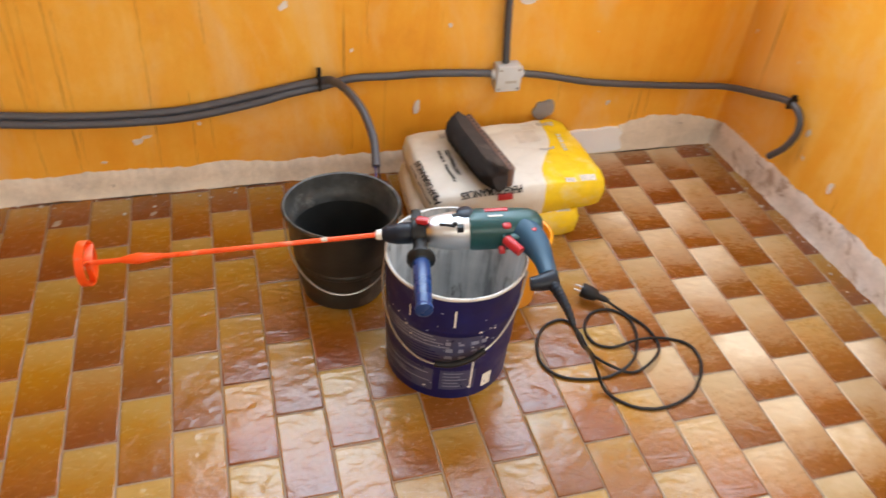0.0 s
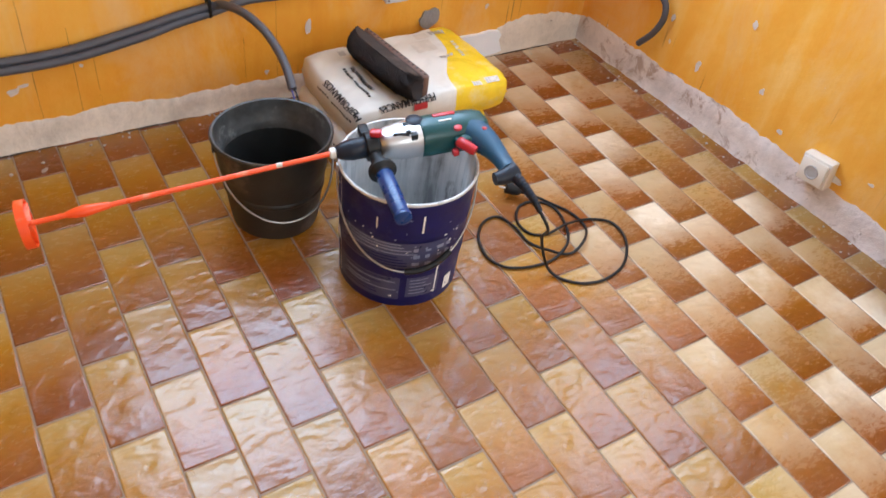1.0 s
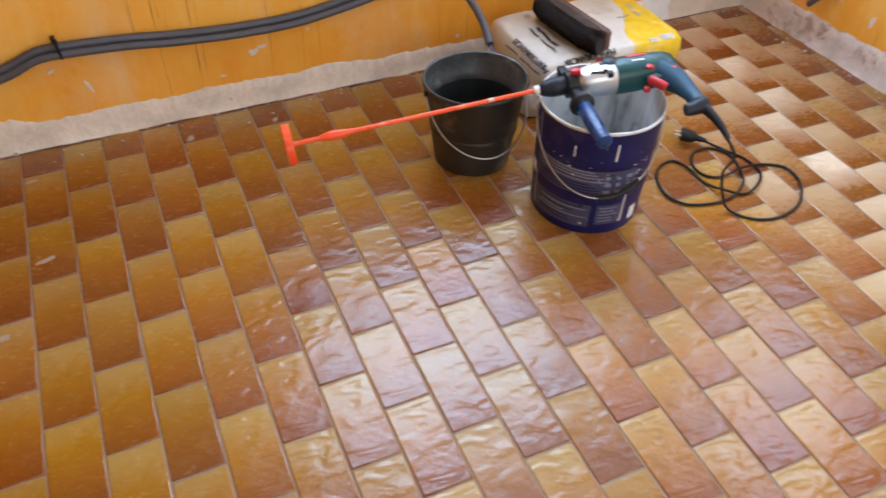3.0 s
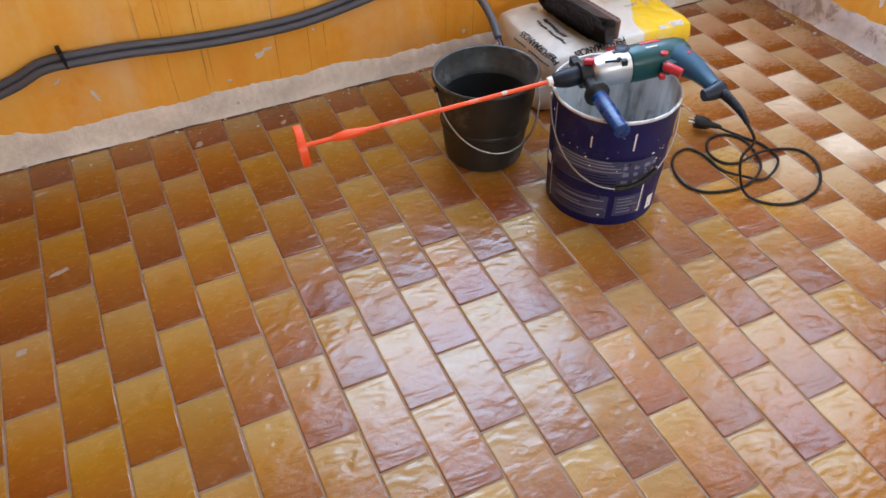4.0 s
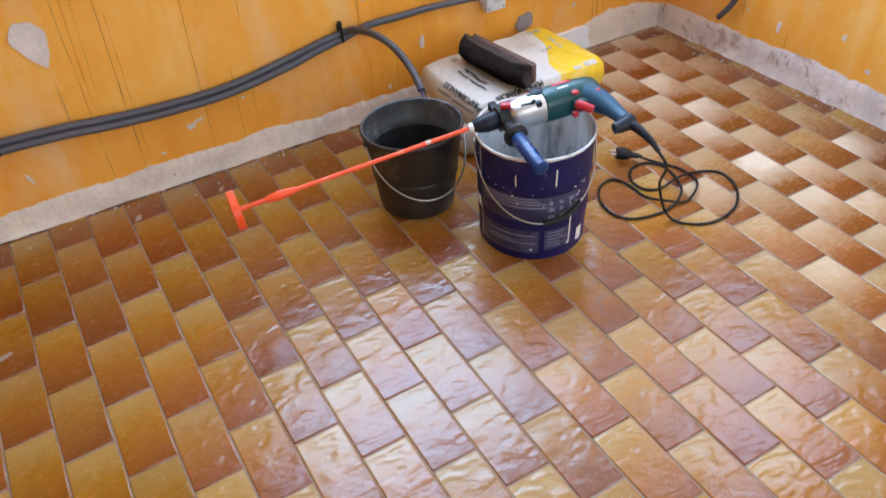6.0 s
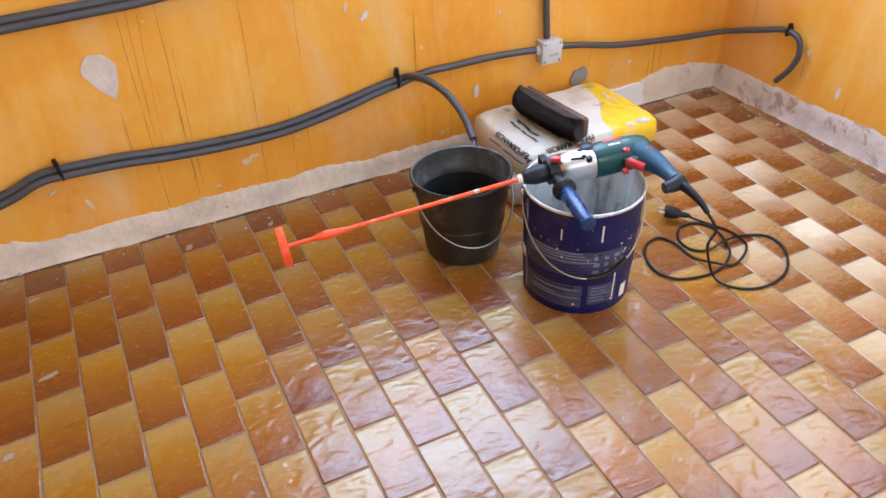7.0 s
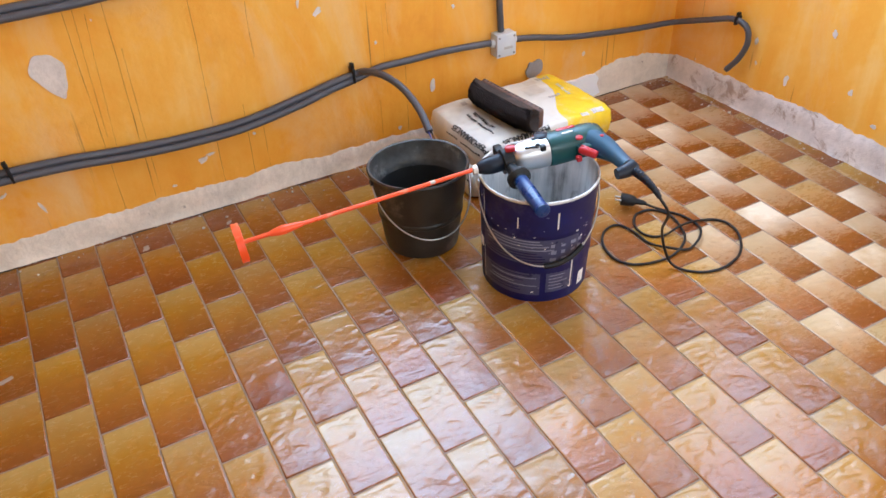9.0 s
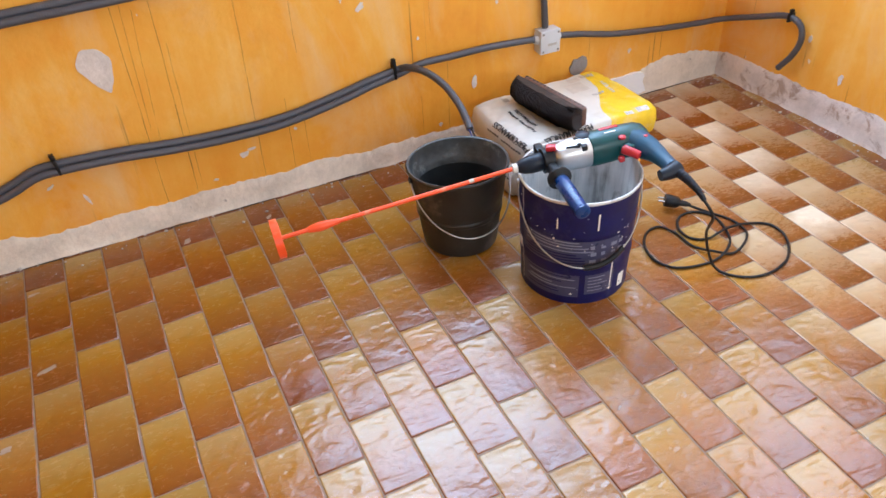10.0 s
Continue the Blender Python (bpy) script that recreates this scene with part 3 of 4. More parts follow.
part("shell", lathe([(0.0, 0.0), (0.092, 0.0), (0.0985, 0.004), (0.101, 0.02), (0.1095, 0.10), (0.1150, 0.150), (0.1175, 0.156), (0.1225, BH - 0.014), (0.1285, BH - 0.012), (0.1305, BH - 0.004), (0.1275, BH)], 64, squash=oval, caps=False), RUBBER, bucket)
part("inner_lip", lathe([(0.1275, BH), (0.1230, BH - 0.002), (0.1200, BH - 0.014), (0.1165, BH - 0.046), (0.1130, BH - 0.050), (0.1095, BH - 0.072)], 64, squash=oval, caps=False), RUBBER_IN, bucket, "grey cement-stained inner lip")
part("lining", lathe([(0.1095, BH - 0.072), (0.103, 0.10), (0.092, 0.014), (0.0, 0.010)], 64, squash=oval, caps=False), RUBBER_DEEP, bucket, "dark stained inside")
part("rib", lathe([(0.1092, 0.098), (0.1122, 0.102), (0.1130, 0.110), (0.1105, 0.114)], 64, squash=oval, caps=False), RUBBER, bucket)


def bail(r, top, drop, tilt, start, parent, wire=0.0022, grip=None, side=-1):
    """A wire handle hanging down on one side, between two ears."""
    pts = []
    for i in range(19):
        a = math.pi * i / 18
        x = -r * math.cos(a)
        s = math.sin(a)
        pts.append((x, side * (r * 0.985 * s + 0.010 * s + 0.004), top - drop * s ** 0.9))
    m = pose(0, 0, 0, 0, 0, start)
    part("handle", moved(sweep(pts, wire, 8, 0.008), m), WIRE, parent, "wire handle hanging down")
    for x in (-r, r):
        bm = lathe([(0.009, -0.004), (0.009, 0.004), (0.004, 0.006)], 14)
        part("ear", moved(bm, m @ pose(x * 0.985, 0, top, 0, 90)), BLACK if parent is bucket else WIRE, parent)
    if grip:
        a0, a1 = grip
        seg = [p for i, p in enumerate(pts) if a0 <= i <= a1]
        part("handle_grip", moved(sweep(seg, 0.0068, 10, 0.008), m), BLACK, parent, "black plastic handle grip")


bail(0.1300, BH - 0.030, 0.118, 0, -20, bucket)

# ---------------------------------------------------------------- blue paint pail
PC = (0.787, 0.102)
pail = thing("paint_pail", "navy blue tin paint pail with a white paint-smeared rim, open", "pail", pose(PC[0], PC[1], 0))
PH = 0.300
PR = lambda z: 0.1325 + 0.0095 * z / PH
part("shell", lathe([(0.0, 0.004), (0.126, 0.004), (0.1275, 0.0), (PR(0), 0.0), (PR(0), 0.010), (PR(0.08), 0.08), (PR(0.10) + 0.0018, 0.101), (PR(0.12), 0.120), (PR(0.198), 0.198), (PR(0.205) + 0.0016, 0.205), (PR(0.212), 0.212), (PR(PH), PH - 0.008)], 72, caps=False), BLUE, pail)
part("lining", lathe([(PR(PH) - 0.003, PH - 0.004), (PR(0.2) - 0.004, 0.2), (PR(0) - 0.004, 0.012), (0.0, 0.010)], 72, caps=False), TIN_IN, pail, "grey paint residue inside")
part("rim", lathe([(PR(PH), PH - 0.009), (PR(PH) + 0.0020, PH - 0.006), (PR(PH) + 0.0024, PH - 0.002), (PR(PH) + 0.0006, PH), (PR(PH) - 0.0028, PH - 0.001), (PR(PH) - 0.0032, PH - 0.006)], 144,
      caps=False, squash=lambda a, r, hh: r + 0.0009 * noise.noise((math.cos(a) * 6, math.sin(a) * 6, hh * 40))), RIM, pail, "rim smeared with dried white paint")
VIEW = math.degrees(math.atan2(-1.2, -0.9))       # towards the open side of the room


def wrap(name, a0, a1, za, zb, mat, label="", lift=0.0012, n=None, wob=0.0):
    """A printed or painted patch that follows the pail's side, from angle a0 to a1 (degrees from its front)."""
    bm = bmesh.new()
    n = n or max(2, int(abs(a1 - a0) / 4))
    rows = []
    for i in range(n + 1):
        a = radians(VIEW + a0 + (a1 - a0) * i / n)
        w1, w2 = (wob * noise.noise((i * 0.9, za * 50, 1)), wob * noise.noise((i * 0.9, zb * 50, 2))) if wob else (0, 0)
        rows.append([bm.verts.new(((PR(z) + lift) * math.cos(a), (PR(z) + lift) * math.sin(a), z)) for z in (za + w1, (za + zb) / 2, zb + w2)])
    for a, b in zip(rows, rows[1:]):
        for k in range(2):
            bm.faces.new((a[k], b[k], b[k + 1], a[k + 1]))
    return part(name, bm, mat, pail, label)


wrap("label_panel", -62, 48, 0.120, 0.192, BLUE_MID, "grey-blue printed panel", 0.0008)
wrap("label_panel", -62, 8, 0.022, 0.098, BLUE_MID, "grey-blue printed panel", 0.0008)
wrap("label_panel", 14, 46, 0.030, 0.094, BLUE_MID, "grey-blue printed panel", 0.0008)
rng = random.Random(3)
for z in (0.186, 0.178, 0.170, 0.160, 0.150, 0.142, 0.134, 0.126):
    wrap("print_line", -56 + rng.uniform(0, 10), 6 + rng.uniform(-18, 14), z, z + 0.0032, BLUE_PALE if rng.random() < 0.5 else BLUE, lift=0.0014)
for z in (0.090, 0.082, 0.074, 0.066, 0.058, 0.050, 0.042, 0.034):
    wrap("print_line", -54 + rng.uniform(0, 8), 0 + rng.uniform(-22, 6), z, z + 0.003, BLUE_PALE if rng.random() < 0.5 else BLUE, lift=0.0014)
for a in (16, 27, 38, 46):
    for z in (0.128, 0.148, 0.168):
        wrap("print_symbol", a + rng.uniform(-1, 1), a + rng.uniform(4, 7), z, z + rng.uniform(0.006, 0.011), BLUE_PALE, lift=0.0014)
for z in (0.080, 0.070, 0.060, 0.050, 0.040):
    wrap("print_line", 17, 17 + rng.uniform(14, 26), z, z + 0.003, BLUE_PALE, lift=0.0014)
wrap("label_sticker", 54, 64, 0.022, 0.062, WHITE, "small pale sticker", 0.0013)
wrap("label_sticker", -76, -64, 0.10, 0.135, WHITE, "small pale sticker", 0.0013)
for a, za, zb, w in ((-16, 0.222, 0.252, 1.0), (22, 0.222, 0.268, 1.3), (-60, 0.20, 0.285, 0.9), (42, 0.030, 0.115, 1.3), (-61, 0.02, 0.12, 0.9)):
    wrap("paint_drip", a - w * 0.6, a + w * 0.6, za, zb, WHITE, "run of dried white paint", 0.0018, 2, 0.002)
for i in range(46):
    a, z, s = rng.uniform(-70, 66), rng.choice((rng.uniform(0.02, 0.27), rng.uniform(0.15, 0.21))), rng.uniform(0.0006, 0.0019)
    r2 = PR(z) + 0.0016
    m2 = Matrix.Rotation(radians(VIEW + a), 4, "Z") @ pose(r2, 0, z, 90, 0, 90)
    part("paint_fleck", moved(blob(ragged(s * rng.uniform(0.8, 2.2), s, 300 + i, 12, 0.35), -0.0006, 0.001), m2), WHITE if i % 3 == 0 else BLUE_PALE, pail, smooth=False)
bail(0.1445, PH - 0.030, 0.140, 0, VIEW + 90 + 10, pail, 0.0021, grip=(9, 13))
bm = lathe([(0.0, 0.0), (0.05, 0.001), (0.055, 0.0)], 20, squash=lambda a, r, hh: r * (1 + 0.3 * math.sin(2 * a + 1) + 0.12 * math.sin(5 * a)))
part("residue", moved(bm, pose(0.0, 0.02, 0.0115)), MORTAR, pail, "dried dark residue on the bottom")

# ---------------------------------------------------------------- drill with a mixing paddle, laid across the pail
ax = Vector((0.9938, -0.1115, 0.092)).normalized()
ay = Vector((0.1115, 0.9938, 0)).normalized()
az = ax.cross(ay).normalized()
DM = Matrix(((ax.x, ay.x, az.x, 0.640), (ax.y, ay.y, az.y, 0.146), (ax.z, ay.z, az.z, 0.3245), (0, 0, 0, 1)))
drill = thing("power_drill", "dark green and blue corded power drill lying across the pail", "drill", DM @ pose(0, 0, 0, 0, 0, -5))
sq = lambda p: (lambda a, r, hh: r / (abs(math.cos(a)) ** p + abs(math.sin(a)) ** p) ** (1 / p))


def rot(bm, **k):
    return moved(bm, pose(k.get("x", 0), k.get("y", 0), k.get("z", 0), k.get("rx", 0), k.get("ry", 0), k.get("rz", 0)))


part("collet", lathe([(0.006, -0.010), (0.010, -0.008), (0.011, 0.002), (0.009, 0.004)], 20, "X"), WHITE, drill, "paint-crusted collet")
part("chuck", lathe([(0.010, 0.002), (0.0135, 0.006), (0.0185, 0.018), (0.0205, 0.030), (0.0215, 0.032), (0.0215, 0.064), (0.019, 0.068)], 32, "X"), DARK, drill, "black keyless chuck")
part("clamp_collar", lathe([(0.024, 0.062), (0.0295, 0.064), (0.0300, 0.086), (0.026, 0.090)], 32, "X"), BLACK, drill)
part("depth_stop_holder", box(bmesh.new(), 0.062, 0.082, 0.024, 0.060, -0.010, 0.014, 0.004), BLACK, drill)
part("clamp_button", rot(box(bmesh.new(), -0.012, 0.012, -0.008, 0.008, -0.006, 0.007, 0.004), x=0.084, y=-0.006, z=0.034, rz=-20), RED, drill, "red clamp button")
hd = part("side_handle", lathe([(0.0135, -0.02), (0.0150, -0.05), (0.0165, -0.066), (0.0275, -0.070), (0.0280, -0.077), (0.0170, -0.082), (0.0160, -0.088)], 28), BLACK, drill, "black side handle base with a flange")
hd.data.transform(Matrix.Diagonal((1, 1, -1, 1)))
hd.matrix_local = pose(0.077, 0.0, -0.004, 90)
grip = part("side_grip", lathe([(0.0150, 0.084), (0.0168, 0.090), (0.0172, 0.130), (0.0160, 0.180), (0.0150, 0.204)], 28), HANDLE, drill, "bright blue ribbed side grip")
grip.matrix_local = pose(0.077, 0.0, -0.004, 90)
cap = part("grip_cap", lathe([(0.0152, 0.203), (0.0170, 0.206), (0.0166, 0.213), (0.010, 0.216)], 28), HANDLE, drill)
cap.matrix_local = pose(0.077, 0.0, -0.004, 90)
part("gearbox", lathe([(0.0194, 0.086), (0.0264, 0.092), (0.0304, 0.108), (0.0339, 0.130), (0.0356, 0.150), (0.0356, 0.172), (0.0334, 0.178)], 40, "X", sq(2.6)), STEEL, drill, "scuffed cast alloy gear housing")
for y, w in ((-0.020, 0.006), (0.004, 0.009)):
    part("vent_slot", box(bmesh.new(), 0.142, 0.142 + w + 0.003, y - w / 2, y + w / 2, 0.026, 0.0368, 0.001), BLACK, drill)
part("vent_slot", rot(box(bmesh.new(), -0.016, 0.016, -0.002, 0.002, -0.004, 0.0045, 0.001), x=0.132, y=-0.020, z=0.0290, rz=-15), BLACK, drill)
part("side_window", box(bmesh.new(), 0.150, 0.163, -0.032, -0.020, 0.018, 0.0325, 0.001), BLACK, drill)
part("selector", rot(lathe([(0.0175, 0.0), (0.0175, 0.006), (0.014, 0.0085), (0.0, 0.009)], 28), x=0.168, y=0.012, z=0.0305), DARK, drill, "dark gear selector")
part("motor_housing", lathe([(0.0323, 0.172), (0.0374, 0.177), (0.0387, 0.190), (0.0382, 0.240), (0.0365, 0.270), (0.0344, 0.294), (0.0289, 0.310), (0.0170, 0.320), (0.0000, 0.323)], 44, "X", sq(2.5)), GREEN, drill, "dark green motor housing")
part("maker_plate", box(bmesh.new(), 0.206, 0.252, 0.006, 0.016, 0.030, 0.0398, 0.0015), RED, drill, "plain red maker's bar")
part("model_line", box(bmesh.new(), 0.212, 0.240, -0.010, -0.006, 0.0355, 0.0394, 0.0006), WHITE, drill, "thin pale printed line")
gp = sweep([(0.262, 0.003, 0), (0.282, -0.018, 0), (0.297, -0.048, 0), (0.305, -0.080, 0), (0.309, -0.114, 0), (0.3110, -0.148, 0)], lambda f, s: 0.0360 * (1 - f) ** 1.4 + 0.0180 * (1 - (1 - f) ** 1.4) + 0.002 * math.sin(f * 6), 20, 0.006, 1.0)
part("pistol_grip", gp, GRIP, drill, "blue soft pistol grip")
part("switch_pocket", box(bmesh.new(), 0.236, 0.276, -0.052, -0.020, -0.016, 0.016, 0.007), GREEN, drill)
part("trigger", sweep([(0.246, -0.044, 0.006), (0.251, -0.054, 0.006), (0.259, -0.066, 0.005), (0.268, -0.077, 0.002)], lambda f, s: 0.0115 - 0.0015 * f, 14, 0.004, 1.0), RED, drill, "red trigger")
part("reversing_lever", box(bmesh.new(), 0.228, 0.242, -0.060, -0.046, -0.018, -0.004, 0.004), RED, drill, "red reversing lever")
part("lock_button", lathe([(0.0085, 0.0), (0.0085, 0.004), (0.005, 0.006)], 18), RED, drill, "red lock button").matrix_local = pose(0.246, -0.030, 0.0285)
part("lock_button", lathe([(0.005, 0.0), (0.005, 0.003), (0.003, 0.004)], 16), RED, drill, "small red button").matrix_local = pose(0.297, -0.044, 0.0265)
part("grip_inlay", box(bmesh.new(), 0.247, 0.275, 0.002, 0.022, 0.016, 0.0325, 0.006), DARK, drill)
part("grip_foot", sweep([(0.274, -0.164, 0.0), (0.290, -0.163, 0.0), (0.309, -0.158, 0), (0.319, -0.154, 0)], lambda f, s: 0.0125 + 0.007 * f, 16, 0.005), DARK, drill, "flared dark foot of the grip")
part("cord_sleeve", sweep([(0.311, -0.158, 0.0), (0.3205, -0.182, -0.004), (0.334, -0.214, -0.020), (0.343, -0.236, -0.040)], lambda f, s: 0.0125 * (1 - f) + 0.0055 * f + 0.0006 * math.sin(s * 900), 14, 0.0018), DARK, drill, "ribbed cord sleeve")

# the paddle
paddle = thing("mixing_paddle", "orange steel mixing paddle held in the drill's chuck", "mixing paddle", DM @ pose(0, 0, 0, 0, 1.0, 0.2))
part("rod", sweep([(-0.004, 0, 0), (-0.2, 0, 0), (-0.40, 0, 0), (-0.555, 0, 0)], 0.0050, 12, 0.02), ORANGE, paddle)
part("bare_spot", sweep([(-0.104, 0, 0.0006), (-0.110, 0, 0.0006), (-0.116, 0, 0.0006)], 0.0051, 10, 0.006), PALEINK, paddle, "spot of dried paint on the rod")
part("weld_sleeve", lathe([(0.0062, -0.492), (0.0092, -0.478), (0.0112, -0.462), (0.0092, -0.446), (0.0062, -0.420)], 16, "X"), ORANGE, paddle)
ringbm = bmesh.new()
RN = 40
for i in range(RN):
    a0, a1 = 2 * math.pi * i / RN, 2 * math.pi * (i + 1) / RN
    quad = [ringbm.verts.new((x, r * math.cos(a), r * math.sin(a))) for a in (a0, a1) for r, x in ((0.0440, -0.566), (0.0440, -0.550), (0.0410, -0.550), (0.0410, -0.566))]
    for k in range(4):
        j = (k + 1) % 4
        ringbm.faces.new((quad[k], quad[j], quad[4 + j], quad[4 + k]))
bmesh.ops.remove_doubles(ringbm, verts=ringbm.verts, dist=1e-6)
part("ring", ringbm, ORANGE, paddle, "orange mixing ring")
for i in range(3):
    a = 2 * math.pi * i / 3 + 0.4
    bm = bmesh.new()
    box(bm, -0.008, 0.008, 0.004, 0.0425, -0.0016, 0.0016, 0.0006)
    part("blade", moved(moved(bm, pose(0, 0, 0, 0, 28)), pose(-0.556, 0, 0) @ Matrix.Rotation(a, 4, "X")), ORANGE, paddle)

# the drill's cord on the floor
CP = [(1.125, -0.005), (1.095, -0.055), (1.110, -0.105), (1.150, -0.138), (1.210, -0.148), (1.285, -0.125), (1.345, -0.060), (1.352, 0.003), (1.305, 0.037), (1.234, 0.040), (1.166, 0.036), (1.128, 0.060), (1.128, 0.108), (1.165, 0.150),
      (1.215, 0.150), (1.246, 0.112), (1.236, 0.050), (1.190, -0.018), (1.116, -0.045), (1.025, -0.028), (0.988, 0.020), (1.000, 0.086), (1.040, 0.132), (1.088, 0.140), (1.108, 0.095), (1.110, 0.030), (1.135, -0.022), (1.180, -0.044), (1.230, -0.030),
      (1.276, 0.015), (1.276, 0.075), (1.250, 0.125)]
start = DM @ pose(0, 0, 0, 0, 0, -5) @ Vector((0.342, -0.234, -0.038))
DI = (DM @ pose(0, 0, 0, 0, 0, -5)).inverted()
lift = lambda i: 0.0045 + (0.008 if i in (9, 17, 26, 28) else 0.0)
cpts = [tuple(start), tuple(start + Vector((0.022, -0.014, -0.045))), (1.028, -0.085, 0.150), (1.075, -0.062, 0.055), (1.092, -0.076, 0.013)] + [(x, y, lift(i)) for i, (x, y) in enumerate(CP)][2:] + [(1.222, 0.158, 0.012), (1.205, 0.174, 0.02)]
cord = part("cord", moved(sweep(cpts, 0.0035, 8, 0.006), DI), CORD, drill, "thin black cord in loops on the tiles")
pm = DI @ Matrix.Translation((1.205, 0.174, 0.020)) @ Vector((-0.55, 0.40, 0.10)).to_track_quat("X", "Z").to_matrix().to_4x4()
part("plug_sleeve", moved(lathe([(0.0045, -0.012), (0.0075, 0.0), (0.0090, 0.022)], 14, "X"), pm), CORD, cord)
part("plug", moved(lathe([(0.010, 0.018), (0.0150, 0.024), (0.0175, 0.040), (0.0180, 0.056), (0.0160, 0.060), (0.0, 0.060)], 24, "X"), pm), CORD, cord, "black round plug")
for dy in (-0.0085, 0.0085):
    part("pin", moved(lathe([(0.0024, 0.058), (0.0024, 0.076), (0.001, 0.078)], 10, "X"), pm @ pose(0, dy, 0)), STEEL, cord)

# ---------------------------------------------------------------- amber tub behind the pail
tub = thing("plastic_tub", "small amber plastic tub standing behind the blue pail", "tub", pose(0.992, 0.250, 0))
part("shell", lathe([(0.0, 0.0), (0.050, 0.0), (0.053, 0.004), (0.067, 0.178), (0.0715, 0.180), (0.0725, 0.198), (0.0700, 0.200)], 48, caps=False), AMBER, tub)
part("lining", lathe([(0.0700, 0.200), (0.0655, 0.198), (0.0640, 0.176), (0.050, 0.008), (0.0, 0.006)], 48, caps=False), AMBER, tub)

# ---------------------------------------------------------------- two bags of levelling compound


def bag_height(u, v, seed, h):
    """Half thickness of a filled paper bag at u, v in -1..1."""
    e = max(0.0, 1 - abs(u) ** 22) ** 0.24 * max(0.0, 1 - abs(v) ** 18) ** 0.24
    return h * (e * (0.93 + 0.07 * (1 - u * u)) + e * 0.10 * noise.noise((u * 2.2, v * 2.2, seed)) + e * 0.045 * noise.noise((u * 9, v * 7, seed + 4)) - e * 0.07 * (1 - abs(noise.noise((u * 3.3 + v, v * 3.1 - u, seed + 9)))) ** 6)


def bag(name, m, lx, ly, h, seed, label, words):
    b = thing(name, label, "bag", m, "bags against the wall")
    NV = 44

    def at(u, v, s):
        x = u * lx / 2 * (1 - 0.03 * abs(v) ** 4 + 0.012 * noise.noise((v * 3, seed, 1)))
        y = v * ly / 2 * (1 - 0.03 * abs(u) ** 6 + 0.018 * noise.noise((u * 3, seed, 2)))
        hh = bag_height(u, v, seed, h / 2)
        z = h / 2 + s * hh if s > 0 else max(0.0, h / 2 - hh * 1.08)
        return Vector((x, y, z))

    edge = lambda v: 0.50 + 0.25 * v + 0.05 * math.sin(4 * v + seed)

    def sheet(yellow, name2, mat, lab=""):
        bm = bmesh.new()
        nu = 24 if yellow else 44
        for s in (1, -1):
            g = []
            for i in range(nu + 1):
                row = []
                for j in range(NV + 1):
                    v = -1 + 2 * j / NV
                    a, b2 = (edge(v), 1.0) if yellow else (-1.0, edge(v))
                    row.append(bm.verts.new(at(a + (b2 - a) * i / nu, v, s)))
                g.append(row)
            for i in range(nu):
                for j in range(NV):
                    bm.faces.new((g[i][j], g[i + 1][j], g[i + 1][j + 1], g[i][j + 1]))
        bmesh.ops.remove_doubles(bm, verts=bm.verts, dist=0.0006)
        part(name2, bm, mat, b, lab, angle=70)

    sheet(False, "paper", PAPER, "off-white printed paper")
    sheet(True, "printed_end", YELLOW, "yellow printed end")

    def patch(u0, u1, v0, v1, mat, name2="print_bar", lab=""):
        bm = bmesh.new()
        nu, nv = max(3, int((u1 - u0) * 14)), max(3, int((v1 - v0) * 12))
        out = Vector((-0.0016 if u1 < -0.97 else 0, -0.0016 if v1 < -0.97 else 0, 0.0014))
        g = [[bm.verts.new(at(u0 + (u1 - u0) * i / nu, v0 + (v1 - v0) * j / nv, 1) + out) for j in range(nv + 1)] for i in range(nu + 1)]
        for i in range(nu):
            for j in range(nv):
                bm.faces.new((g[i][j], g[i + 1][j], g[i + 1][j + 1], g[i][j + 1]))
        part(name2, bm, mat, b, lab)

    def letters(text, u, v, size, turn, mat):
        cu = bpy.data.curves.new("letters", "FONT")
        cu.body, cu.size, cu.align_x, cu.align_y, cu.offset = text, size, "CENTER", "CENTER", 0.0007
        tmp = new("letters", cu)
        dg = bpy.context.evaluated_depsgraph_get()
        me = bpy.data.meshes.new_from_object(tmp.evaluated_get(dg))
        bpy.data.objects.remove(tmp)
        bm = bmesh.new()
        bm.from_mesh(me)
        bmesh.ops.triangulate(bm, faces=bm.faces)
        bmesh.ops.subdivide_edges(bm, edges=[e for e in bm.edges if e.calc_length() > 0.006], cuts=1)
        c, s = math.cos(radians(turn)), math.sin(radians(turn))
        for w in bm.verts:
            x, y = w.co.x * c - w.co.y * s, w.co.x * s + w.co.y * c
            uu, vv = max(-0.985, min(0.985, u + 2 * x / lx)), max(-0.985, min(0.985, v + 2 * y / ly))
            w.co = at(uu, vv, 1) + Vector((0, 0, 0.0026)) + Vector((-0.0012 * (uu < -0.9), -0.0012 * (vv < -0.9), 0))
        part("lettering", bm, mat, b, "black printed lettering", smooth=False)

    for w in words:
        letters(*w)
    patch(0.26, 0.52, 0.26, 0.62, PALEINK)
    patch(0.40, 0.56, 0.66, 0.84, PALEINK)
    for k in range(14):
        if k != 8:
            patch(-0.9996, -0.9982, -0.90 + k * 0.082, -0.842 + k * 0.082, INK)
    for k in range(14):
        if k != 8:
            patch(-0.705, -0.672, -0.62 + k * 0.064, -0.572 + k * 0.064, INK)
    for k in range(9):
        patch(-0.50, -0.482, -0.40 + k * 0.06, -0.355 + k * 0.06, GREYINK)
    patch(-0.60, -0.52, 0.66, 0.80, GREYINK)
    for k in range(5):
        patch(0.60 + 0.045 * k, 0.63 + 0.045 * k, 0.70, 0.82, GREYINK)
